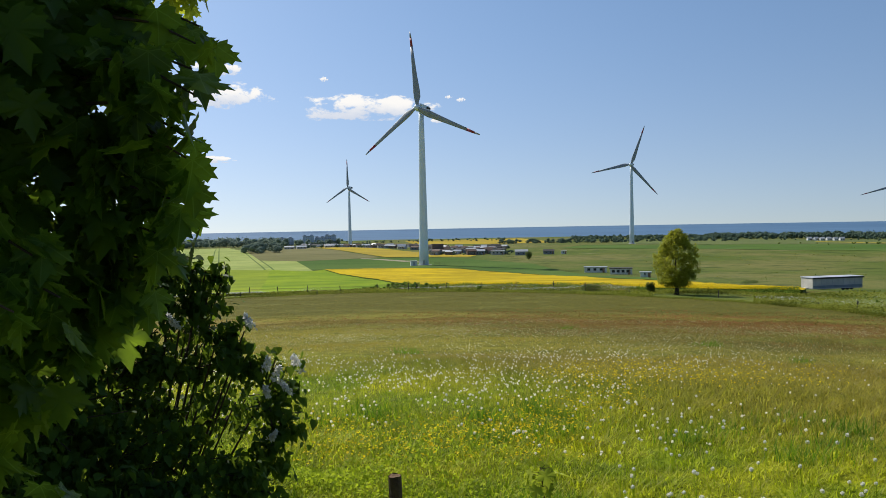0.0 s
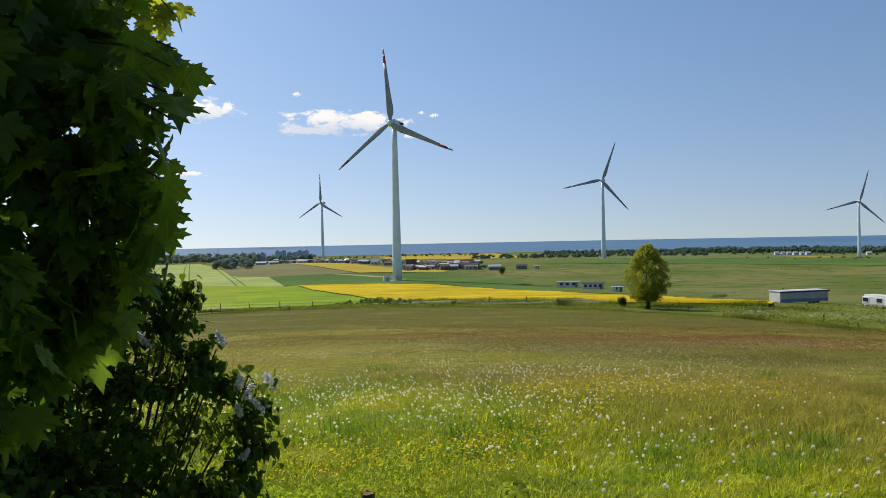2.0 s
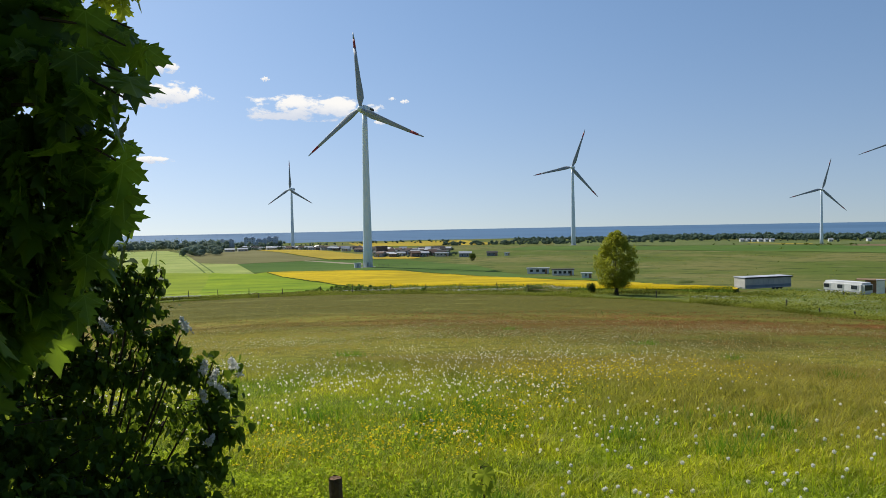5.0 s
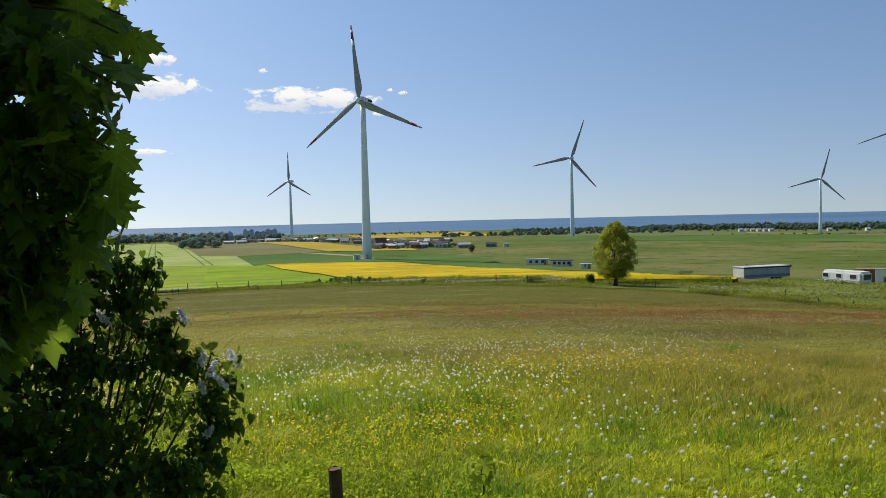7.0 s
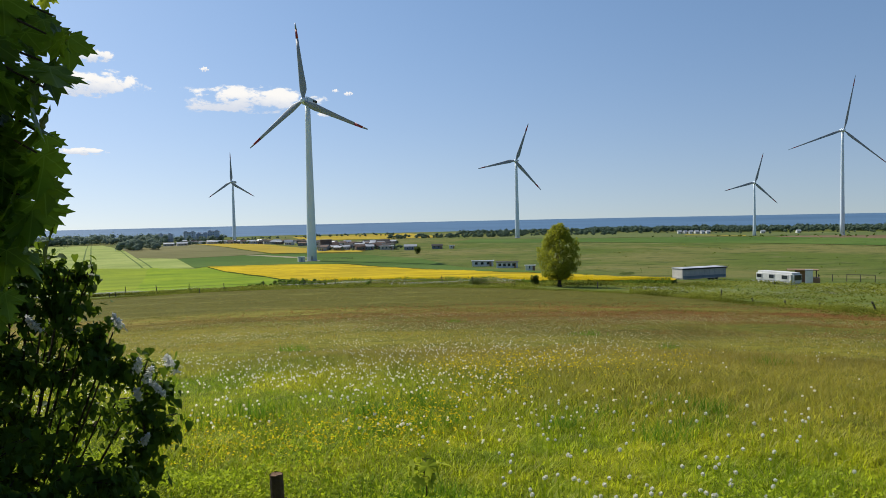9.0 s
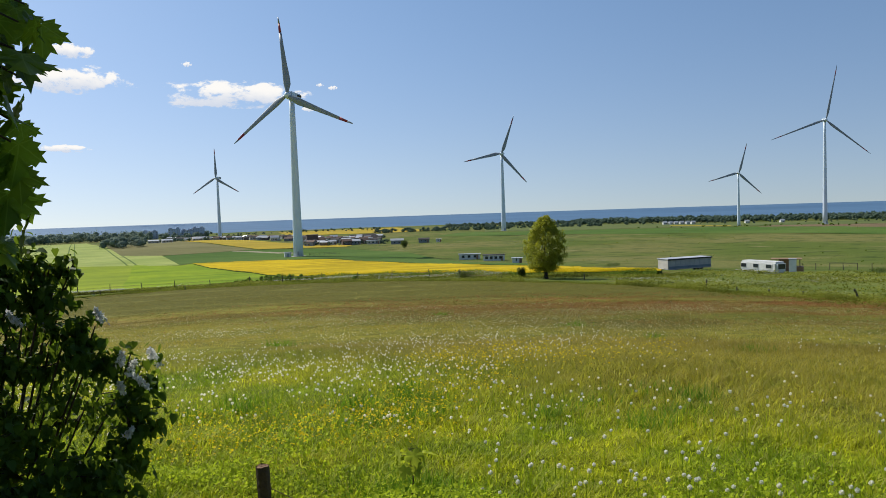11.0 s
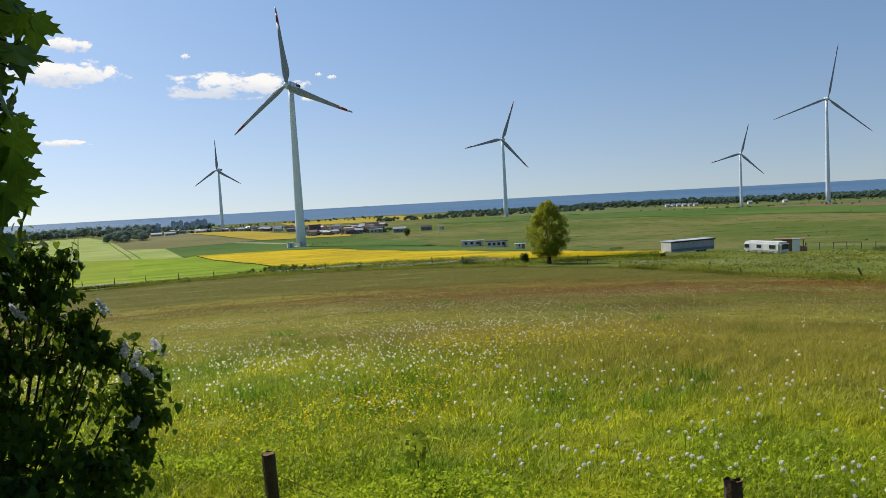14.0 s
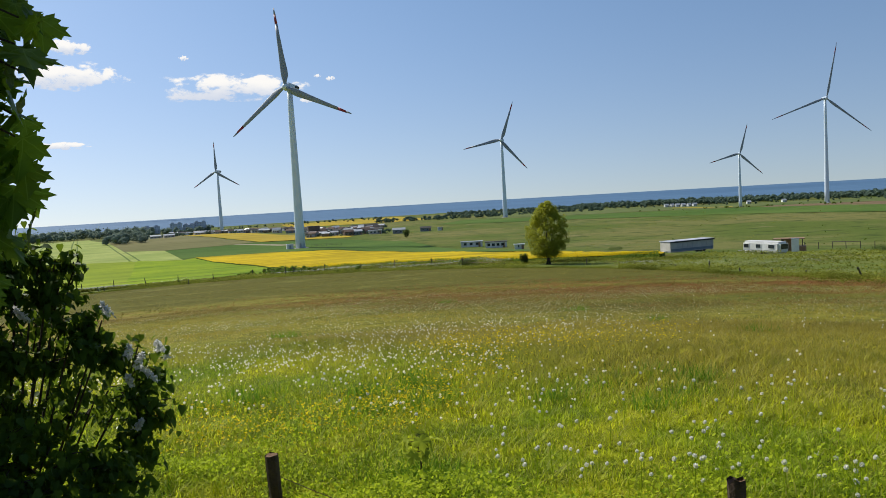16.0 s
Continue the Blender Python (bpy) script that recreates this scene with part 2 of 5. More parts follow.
GROUND, GRASS, SEA = ground_material(), grass_material(), sea_material()
RAPE = crop("rape_in_flower", (0.36, 0.27, 0.010), (0.64, 0.45, 0.010), 0.07, (0.4, 1, 1), drift=0.55)
RAPE_STEM = crop("rape_stems", (0.05, 0.075, 0.012), (0.12, 0.15, 0.02), 0.4)
BARLEY = crop("pale_barley", (0.24, 0.30, 0.075), (0.37, 0.40, 0.125), 0.03, lines=(-17, 27.0, (0.06, 0.105, 0.026)))
YOUNG = crop("young_corn", (0.13, 0.215, 0.012), (0.30, 0.375, 0.015), 0.03, (0.7, 1, 1), drift=0.5)
OLIVE = crop("hay_field", (0.17, 0.23, 0.018), (0.30, 0.36, 0.025), 0.02, (0.4, 1, 1))
DEEP = crop("wheat_field", (0.066, 0.125, 0.022), (0.115, 0.17, 0.036), 0.012, (0.3, 1, 1))
FALLOW = crop("fallow_field", (0.15, 0.145, 0.055), (0.21, 0.19, 0.085), 0.02, (0.3, 1, 1))
FAR_RAPE = crop("far_rape", (0.30, 0.23, 0.03), (0.48, 0.35, 0.035), 0.02, (0.25, 1, 1))
SOIL = crop("ploughed_soil", (0.16, 0.115, 0.065), (0.21, 0.15, 0.085), 0.03)
COAST = crop("coast_pasture", (0.10, 0.13, 0.042), (0.155, 0.18, 0.06), 0.012, (0.3, 1, 1))
TRACK = crop("dirt_track", (0.26, 0.23, 0.15), (0.36, 0.32, 0.22), 0.1)
VERGE = crop("verge", (0.11, 0.145, 0.025), (0.20, 0.215, 0.06), 0.12)

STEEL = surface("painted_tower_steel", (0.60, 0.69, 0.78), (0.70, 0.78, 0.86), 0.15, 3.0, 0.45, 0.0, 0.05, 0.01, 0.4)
BLADE = surface("blade_laminate", (0.21, 0.24, 0.28), (0.28, 0.31, 0.35), 0.2, 4.0, 0.5, 0.0, 0.05, 0.01, 0.4)
RED = surface("red_blade_paint", (0.24, 0.025, 0.03), (0.32, 0.04, 0.04), 0.5, 5.0, 0.5)
CONCRETE = surface("concrete", (0.34, 0.33, 0.31), (0.45, 0.44, 0.41), 0.6, 8.0, 0.85)
WHITE = surface("weathered_white_panel", (0.55, 0.55, 0.52), (0.74, 0.74, 0.71), 0.6, 6.0, 0.5)
GREY = surface("grey_ribbed_panel", (0.28, 0.30, 0.32), (0.38, 0.40, 0.42), 0.5, 6.0, 0.55)
PALE = surface("pale_ribbed_panel", (0.36, 0.345, 0.335), (0.48, 0.46, 0.44), 0.5, 6.0, 0.55)
DARK = surface("dark_felt", (0.035, 0.033, 0.033), (0.07, 0.065, 0.06), 0.8, 9.0, 0.8)
ROOF = surface("pale_metal_roof", (0.38, 0.39, 0.40), (0.56, 0.57, 0.58), 0.4, 5.0, 0.4)
TILE = surface("brown_roof_tile", (0.10, 0.065, 0.05), (0.17, 0.11, 0.085), 0.6, 6.0, 0.8)
BRICK = surface("brown_brick", (0.095, 0.075, 0.065), (0.16, 0.12, 0.10), 0.6, 7.0, 0.85)
# blue-grey sea haze is put into the concrete's colour
SLAB = surface("hazed_slab_concrete", (0.46, 0.51, 0.58), (0.54, 0.59, 0.66), 0.1, 2.0, 0.85)
CREAM = surface("cream_render", (0.45, 0.42, 0.36), (0.58, 0.55, 0.48), 0.5, 7.0, 0.8)
BLUEGREY = surface("blue_grey_boards", (0.15, 0.18, 0.21), (0.23, 0.26, 0.29), 0.5, 7.0, 0.7)
RUST = surface("rust_brown_boards", (0.22, 0.13, 0.075), (0.33, 0.21, 0.13), 0.8, 8.0, 0.8)
GLASS = surface("window_glass", (0.02, 0.025, 0.03), (0.04, 0.05, 0.06), 0.5, 3.0, 0.1, 0.0, 0.0, 0.01, 0.6)
RUBBER = surface("tyre_rubber", (0.015, 0.015, 0.015), (0.03, 0.03, 0.03), 3.0, 30.0, 0.8)
POSTWOOD = surface("weathered_post_wood", (0.035, 0.022, 0.015), (0.085, 0.055, 0.035), 9.0, 60.0, 0.9, 0.0, 0.8, 0.02)
BROKEN = surface("broken_wood_end", (0.16, 0.09, 0.05), (0.28, 0.17, 0.10), 14.0, 90.0, 0.9, 0.0, 0.9, 0.02)
FENCEWOOD = surface("grey_fence_wood", (0.05, 0.045, 0.038), (0.10, 0.09, 0.075), 2.0, 12.0, 0.9)
WIRE = surface("rusty_wire", (0.08, 0.05, 0.035), (0.14, 0.09, 0.06), 8.0, 60.0, 0.6, 0.7)
BARK = surface("bark", (0.03, 0.024, 0.018), (0.075, 0.06, 0.045), 6.0, 40.0, 0.95, 0.0, 0.9, 0.02)
TWIG = surface("twig", (0.035, 0.026, 0.017), (0.075, 0.055, 0.035), 9.0, 60.0, 0.9)
MAPLE = leafy("maple_leaf", (0.019, 0.05, 0.008), (0.058, 0.125, 0.016), 0.5)
LILAC = leafy("lilac_leaf", (0.018, 0.044, 0.008), (0.045, 0.095, 0.015), 0.32, 0.6, spec=0.12)
GREENS = leafy("ground_elder", (0.08, 0.17, 0.008), (0.54, 0.61, 0.030), 0.46, 0.7, 0.35, (0.5, 0.6, 0.03), 0.1)
WEED = leafy("verge_weed", (0.15, 0.18, 0.02), (0.32, 0.31, 0.05), 0.35, 0.8, 0.3, (0.3, 0.35, 0.04), 0.08, 0.75)
YOUNGLEAF = leafy("sapling_leaf", (0.07, 0.13, 0.015), (0.46, 0.50, 0.05), 0.42, 0.6, 0.1, (0.45, 0.52, 0.04), 0.1)
ELM = leafy("spring_leaf", (0.17, 0.20, 0.02), (0.35, 0.36, 0.035), 0.47, 0.6, 0.35, (0.50, 0.51, 0.035))
RANK = leafy("rank_grass_blade", (0.06, 0.14, 0.008), (0.15, 0.27, 0.016), 0.48, 0.6, 0.2, (0.22, 0.38, 0.015), 0.15)
BUSH = leafy("dark_bush_leaf", (0.022, 0.042, 0.012), (0.05, 0.075, 0.02), 0.25, 0.7)
# distance haze is put into this pale grey-green leaf colour
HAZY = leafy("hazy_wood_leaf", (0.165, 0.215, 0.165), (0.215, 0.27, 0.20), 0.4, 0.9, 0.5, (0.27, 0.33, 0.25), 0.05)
SCRUB = leafy("green_scrub_leaf", (0.075, 0.13, 0.018), (0.15, 0.22, 0.028), 0.42, 0.8, 0.4, (0.24, 0.32, 0.035), 0.08)
# blue haze of the distance is mixed into the wood's green
WOOD = leafy("hazed_far_wood_leaf", (0.095, 0.14, 0.10), (0.125, 0.175, 0.12), 0.33, 0.9, 0.5, (0.15, 0.20, 0.13), 0.03)
CLOCK = leafy("dandelion_down", (0.72, 0.66, 0.45), (0.88, 0.83, 0.60), 0.7, 0.9, 0.3, (0.98, 0.93, 0.78), 0.0)
BUTTER = leafy("buttercup_petal", (0.72, 0.52, 0.01), (0.85, 0.66, 0.02), 0.5, 0.6, 0.3, (0.9, 0.68, 0.02), 0.1)
DOWN = leafy("fresh_dandelion_down", (0.70, 0.69, 0.60), (0.86, 0.85, 0.76), 0.55, 0.9, 0.3, (0.97, 0.96, 0.9), 0.0)
STRAW = leafy("seed_head", (0.34, 0.29, 0.12), (0.58, 0.52, 0.28), 0.4, 0.9, 0.3, (0.6, 0.52, 0.25), 0.05)
SORREL = leafy("sorrel_head", (0.20, 0.075, 0.03), (0.34, 0.15, 0.06), 0.4, 0.9, 0.3, (0.38, 0.16, 0.06), 0.05)
DARKBLADE = leafy("plantain_leaf", (0.04, 0.07, 0.008), (0.09, 0.12, 0.014), 0.3, 0.7, 0.3, (0.12, 0.16, 0.015), 0.1)
RAPE_HEAD = leafy("rape_flower", (0.40, 0.32, 0.012), (0.70, 0.52, 0.014), 0.4, 0.8, 0.3, (0.75, 0.6, 0.02), 0.05)
UMBEL = leafy("cow_parsley", (0.42, 0.44, 0.34), (0.62, 0.62, 0.54), 0.4, 0.9, 0.3, (0.6, 0.62, 0.5))
PETAL = leafy("lilac_petal", (0.48, 0.48, 0.47), (0.66, 0.65, 0.63), 0.5, 0.8, 0.3, (0.92, 0.92, 0.88))


# ======================= mesh helpers =======================
def part(name, bm, material, parent=None, label="", smooth=False):
    me = bpy.data.meshes.new(name)
    if isinstance(bm, tuple):
        me = mesh_from(name, *bm)
    else:
        bm.to_mesh(me)
        bm.free()
    me.materials.append(material)
    if smooth:
        me.polygons.foreach_set("use_smooth", [True] * len(me.polygons))
    ob = new(name, me)
    ob.parent = parent
    if label:
        ob["label"] = label
    return ob


def mesh_from(name, verts, tris):
    """A mesh from arrays of corners and triangles."""
    verts, tris = np.asarray(verts, np.float32), np.asarray(tris, np.int32)
    me = bpy.data.meshes.new(name)
    me.vertices.add(len(verts))
    me.vertices.foreach_set("co", verts.ravel())
    me.loops.add(tris.size)
    me.loops.foreach_set("vertex_index", tris.ravel())
    me.polygons.add(len(tris))
    me.polygons.foreach_set("loop_start", np.arange(0, tris.size, 3, dtype=np.int32))
    me.update(calc_edges=True)
    return me


def thing(name, m, label, category, group="", kind=""):
    e = new(name)
    e.matrix_basis = m
    return tagged(e, label, category, group, kind)


def box(x0, x1, y0, y1, z0, z1, bevel=0.0, bm=None):
    bm = bm or bmesh.new()
    g = bmesh.ops.create_cube(bm, size=1.0, matrix=Matrix.LocRotScale(((x0 + x1) / 2, (y0 + y1) / 2, (z0 + z1) / 2), None, (x1 - x0, y1 - y0, z1 - z0)))
    if bevel:
        es = list({e for v in g["verts"] for e in v.link_edges})
        bmesh.ops.bevel(bm, geom=es, offset=bevel, segments=2, affect="EDGES")
    return bm


def tube(points, radii, sides=6, bm=None, cap=True):
    """A round, tapering limb along points."""
    bm = bm or bmesh.new()
    rings = []
    pts = [Vector(p) for p in points]
    for i, p in enumerate(pts):
        d = (pts[min(i + 1, len(pts) - 1)] - pts[max(i - 1, 0)]).normalized()
        q = d.to_track_quat("Z", "Y")
        rings.append([bm.verts.new(p + q @ Vector((math.cos(a) * radii[i], math.sin(a) * radii[i], 0)))
                      for a in (2 * math.pi * k / sides for k in range(sides))])
    for r0, r1 in zip(rings, rings[1:]):
        for k in range(sides):
            bm.faces.new((r0[k], r0[(k + 1) % sides], r1[(k + 1) % sides], r1[k]))
    if cap:
        bm.faces.new(rings[0][::-1])
        bm.faces.new(rings[-1])
    return bm


def turns(rng, n, tilt_lo, tilt_hi):
    """n rotation matrices: a heading, then a tilt of the leaf's plane, then a spin about its stalk."""
    a, b, c = rng.uniform(0, 2 * np.pi, n), rng.uniform(tilt_lo, tilt_hi, n), rng.normal(0, 0.5, n)
    z, o = np.zeros(n), np.ones(n)
    rz = np.stack([np.cos(a), -np.sin(a), z, np.sin(a), np.cos(a), z, z, z, o], 1).reshape(n, 3, 3)
    rx = np.stack([o, z, z, z, np.cos(b), -np.sin(b), z, np.sin(b), np.cos(b)], 1).reshape(n, 3, 3)
    ry = np.stack([np.cos(c), z, np.sin(c), z, o, z, -np.sin(c), z, np.cos(c)], 1).reshape(n, 3, 3)
    return rz @ rx @ ry


def scatter(shape, places, rot, size):
    """Copies of a small shape (corners, triangles) at places, turned and sized, as one set of arrays."""
    v, f = np.asarray(shape[0], float), np.asarray(shape[1], int)
    n = len(places)
    out = np.einsum("nij,kj->nki", rot, v) * np.asarray(size).reshape(n, 1, -1) + places[:, None, :]
    tri = f[None] + (np.arange(n) * len(v))[:, None, None]
    return out.reshape(-1, 3), tri.reshape(-1, 3)


def joined(*sets):
    vs, fs, k = [], [], 0
    for v, f in sets:
        vs.append(v)
        fs.append(np.asarray(f) + k)
        k += len(v)
    return np.concatenate(vs), np.concatenate(fs)


def polar(bearing, distance):
    return distance * math.sin(radians(bearing)), distance * math.cos(radians(bearing))


def toward(bearing, height, distance):
    """A place seen from the lane at that bearing, angle of height and distance."""
    x, y = polar(bearing, distance * math.cos(radians(height)))
    return np.array((x, y, 1.7 + distance * math.sin(radians(height))))


# ======================= land =======================
RANGE = [0, 3, 6, 10, 20, 40, 60, 80, 100, 120, 150, 170, 190, 230, 280, 330, 380, 420, 500, 600, 690, 760, 850, 900, 1000, 1200, 1500, 1700]
FALL_WEST = [-1.7, -1.7, -1.8, -2.05, -3.1, -5.2, -7.2, -8.3, -9.45, -10.9, -13.2, -14.75, -16.1, -18.4, -20.6, -22, -22.1, -22.15, -22.3, -22.8, -23.3, -23.7, -25.4, -26.3, -28, -29.5, -30.5, -34]
FALL_EAST = [-1.7, -1.7, -1.8, -2.05, -3.1, -5.2, -7.2, -8.3, -9.45, -10.9, -13.2, -14.75, -16.4, -18.8, -21, -22.2, -22.3, -22.3, -22.2, -22, -22.6, -24.8, -27.9, -29.4, -30.3, -31, -31.5, -34]


def land(x, y):
    """Height of the ground at x, y."""
    x, y = np.asarray(x, float), np.asarray(y, float)
    r, az = np.hypot(x, y), np.degrees(np.arctan2(x, y))
    k = np.clip((az - 22) / 11, 0, 1)
    k = k * k * (3 - 2 * k)
    z = np.interp(r, RANGE, FALL_WEST) * (1 - k) + np.interp(r, RANGE, FALL_EAST) * k
    back = np.clip((np.abs(az) - 75) / 40, 0, 1)
    z = z * (1 - back) + back * (-1.7 - 0.004 * r)
    lumps = 0.05 * np.sin(x * 0.9 + 1.3 * np.sin(y * 0.5)) * np.sin(y * 0.8 + np.sin(x * 0.6)) * np.clip((r - 2) / 6, 0, 1)
    far = np.clip((r - 150) / 200, 0, 1) * 0.22 * np.sin(x * 0.031 + 2) * np.sin(y * 0.027)
    return 1.7 + z + lumps + far


def ground_sheet():
    az = np.radians(np.concatenate([np.arange(-180, -34, 8.0), np.arange(-34, 50, 0.7), np.arange(50, 180, 8.0)]))
    rr = np.concatenate([np.arange(0.6, 12, 0.35), np.geomspace(12, 1700, 150), [2200, 3200, 4950]])
    x, y = np.outer(rr, np.sin(az)), np.outer(rr, np.cos(az))
    z = land(x, y)
    n, m = len(rr), len(az)
    v = np.stack([x, y, z], -1).reshape(-1, 3)
    v = np.concatenate([v, [[0, 0, 0.0]]])
    i, j = np.meshgrid(np.arange(n - 1), np.arange(m), indexing="ij")
    a, b_, c, d = i * m + j, i * m + (j + 1) % m, (i + 1) * m + (j + 1) % m, (i + 1) * m + j
    f = np.concatenate([np.stack([a, d, c], -1).reshape(-1, 3), np.stack([a, c, b_], -1).reshape(-1, 3)])
    k = np.arange(m)
    f = np.concatenate([f, np.stack([np.full(m, n * m), k, (k + 1) % m], -1)])
    ob = part("ground", (v, f), GROUND, smooth=True)
    tagged(ob, "rolling meadow and rough pasture falling towards the sea", "ground", kind="structure")


ground_sheet()


def field(name, corners, material, label, lift, step, side=None):
    """A crop draped over the land inside a polygon of (bearing, distance) corners; with side it stands up as a thick crop."""
    bm = bmesh.new()
    flat = []
    for (b0, d0), (b1, d1) in zip(corners, corners[1:] + corners[:1]):
        (x0, y0), (x1, y1) = polar(b0, d0), polar(b1, d1)
        k = max(1, int(math.hypot(x1 - x0, y1 - y0) / step))
        flat += [(x0 + (x1 - x0) * i / k, y0 + (y1 - y0) * i / k) for i in range(k)]
    bm.faces.new([bm.verts.new((x, y, 0)) for x, y in flat])
    xs, ys = [p[0] for p in flat], [p[1] for p in flat]
    for lo, hi, axis in ((min(xs), max(xs), 0), (min(ys), max(ys), 1)):
        for c in np.arange(lo + step, hi, step):
            co, no = ((c, 0, 0), (1, 0, 0)) if axis == 0 else ((0, c, 0), (0, 1, 0))
            bmesh.ops.bisect_plane(bm, geom=bm.verts[:] + bm.edges[:] + bm.faces[:], plane_co=co, plane_no=no)
    bmesh.ops.triangulate(bm, faces=bm.faces[:])
    bm.normal_update()
    if next(iter(bm.faces)).normal.z < 0:
        bmesh.ops.reverse_faces(bm, faces=bm.faces[:])
    border = {v for e in bm.edges if e.is_boundary for v in e.verts}
    rim = [e for e in bm.edges if e.is_boundary]
    for v in bm.verts:
        v.co.z = float(land(v.co.x, v.co.y)) + lift
        if side:
            v.co.z += 0.16 * noise.noise(v.co * 0.7) + 0.1 * noise.noise(v.co * 2.3) - (0.12 if v in border else 0)
    skirt = None
    if side:
        sb = bmesh.new()
        for e in rim:
            a, b_ = (v.co for v in e.verts)
            q = [sb.verts.new(p) for p in (a, b_, b_ - Vector((0, 0, lift + 0.1)), a - Vector((0, 0, lift + 0.1)))]
            sb.faces.new(q)
        skirt = sb
    ob = part(name, bm, material, smooth=True)
    tagged(ob, label, "field", kind="structure")
    if skirt:
        part("crop_edge", skirt, side, ob, "dark green stems at the edge of the crop")
    return ob


def sea():
    az = np.radians(np.linspace(-70, 80, 120))
    rr = np.array([1350, 1600, 2000, 2600, 3400, 4300, 4930])
    v = np.stack([np.outer(rr, np.sin(az)), np.outer(rr, np.cos(az)), np.full((len(rr), len(az)), -30.0)], -1).reshape(-1, 3)
    i, j = np.meshgrid(np.arange(len(rr) - 1), np.arange(len(az) - 1), indexing="ij")
    m = len(az)
    a, b_, c, d = i * m + j, i * m + j + 1, (i + 1) * m + j + 1, (i + 1) * m + j
    f = np.concatenate([np.stack([a, c, b_], -1).reshape(-1, 3), np.stack([a, d, c], -1).reshape(-1, 3)])
    tagged(part("water", (v, f), SEA), "deep blue sea reaching a sharp horizon", "sea", kind="structure")


sea()
field("field_barley", [(-27, 425), (-18.7, 410), (-10.15, 366), (-11.4, 478), (-14.1, 508), (-15.2, 785), (-16.3, 1080), (-27, 1080)], BARLEY, "pale green barley field with tractor lines", 0.12, 16)
field("field_hay", [(-27, 140), (-15.2, 132), (-13.4, 389), (-18.7, 408), (-27, 423)], OLIVE, "mown olive green hay field", 0.10, 10)
field("field_young_corn", [(-15.2, 132), (-8, 124), (-1, 118), (-1.2, 184), (-5.1, 266), (-9.3, 376), (-10.15, 364), (-13.4, 387)], YOUNG, "bright green young corn field", 0.12, 9)
field("field_wheat", [(-9.3, 380), (1.2, 364), (10.9, 266), (16, 236), (19.5, 205), (15.5, 262), (10.9, 292), (7, 390), (1.24, 468), (-4.9, 497), (-11.4, 476), (-10.15, 368)], DEEP, "dark green wheat field behind the rape", 0.14, 14)
field("field_fallow", [(-15.2, 787), (-14.1, 510), (-11.4, 480), (-4.9, 500), (-10.1, 900), (-10.1, 1000)], FALLOW, "brownish fallow field", 0.14, 18)
field("field_far_rape", [(-10.1, 915), (-4.5, 500), (2.1, 484), (2.6, 500), (-2.3, 608), (-6, 800), (-9, 960)], FAR_RAPE, "yellow rape strip below the cottages", 0.3, 16)
field("field_coast_rape", [(-2, 980), (8.8, 990), (8.4, 1080), (6, 1400), (-3, 1300)], FAR_RAPE, "yellow rape field near the coast", 0.3, 30)
field("field_east_wheat", [(9, 640), (20, 580), (30, 540), (46, 470), (46, 560), (36, 640), (27, 690), (11, 740)], DEEP, "green wheat on the plain towards the sea", 0.2, 20)
field("field_coast_pasture", [(13, 745), (27, 705), (33, 705), (46, 705), (46, 1085), (30, 1095), (13, 1120)], COAST, "dull green pasture before the coastal wood", 0.16, 34)
field("field_coast_strip", [(27.0, 905), (31.2, 890), (31.2, 925), (27.0, 945)], FAR_RAPE, "narrow yellow rape strip before the coastal houses", 0.3, 14)
field("field_soil", [(33, 650), (46, 570), (46, 690), (34, 685)], SOIL, "bare brown ploughed strip", 0.2, 14)
field("field_rape", [(-9.25, 370), (-5.2, 262), (-1.3, 180), (2, 165), (6.5, 150), (12, 121), (16, 101), (22.4, 100), (26.2, 98), (26.4, 112), (19.2, 196), (10.9, 256), (1.2, 350), (-4, 368)], RAPE, "oilseed rape field in full yellow flower", 0.62, 4, RAPE_STEM)
field("verge", [(-27, 122), (-17.6, 109), (-8, 116), (2, 105), (10.8, 93), (17.6, 82.5), (22.4, 76), (27, 70), (29, 66), (33, 58), (38.6, 47), (46, 42), (46, 118), (36, 128), (27, 115), (26.8, 97), (16, 100), (12, 120), (6.5, 149), (2, 164), (-1, 117), (-8, 123), (-15.2, 131), (-27, 139)], VERGE, "rough weedy verge along the fence", 0.05, 5)
field("track", [(-6.5, 490), (-2.2, 425), (-1.6, 425), (-2.0, 440), (-6.3, 496)], TRACK, "pale dirt track to the wind turbine", 0.2, 6)


# ======================= wind turbines =======================
def blade_mesh(length):
    bm = bmesh.new()
    rings = []
    for s, chord, thick, twist in ((0.0, 0.045, 0.045, 0), (0.05, 0.046, 0.042, 2), (0.13, 0.088, 0.034, 14), (0.2, 0.092, 0.026, 12), (0.4, 0.068, 0.017, 7), (0.62, 0.05, 0.011, 3), (0.8, 0.038, 0.007, 1)):
        rings.append(airfoil(bm, s * length, chord * length, thick * length, twist))
    bridge(bm, rings)
    return bm


def airfoil(bm, z, chord, thick, twist):
    ring = []
    for k in range(10):
        a = 2 * math.pi * k / 10
        x, y = (0.5 * math.cos(a) + 0.18) * chord, 0.5 * math.sin(a) * thick * (1.0 if math.cos(a) < 0.3 else 0.6)
        c, s = math.cos(radians(twist)), math.sin(radians(twist))
        ring.append(bm.verts.new((x * c - y * s, x * s + y * c, z)))
    return ring


def bridge(bm, rings):
    for r0, r1 in zip(rings, rings[1:]):
        for k in range(len(r0)):
            bm.faces.new((r0[k], r0[(k + 1) % len(r0)], r1[(k + 1) % len(r0)], r1[k]))
    bm.faces.new(rings[0][::-1])
    bm.faces.new(rings[-1])


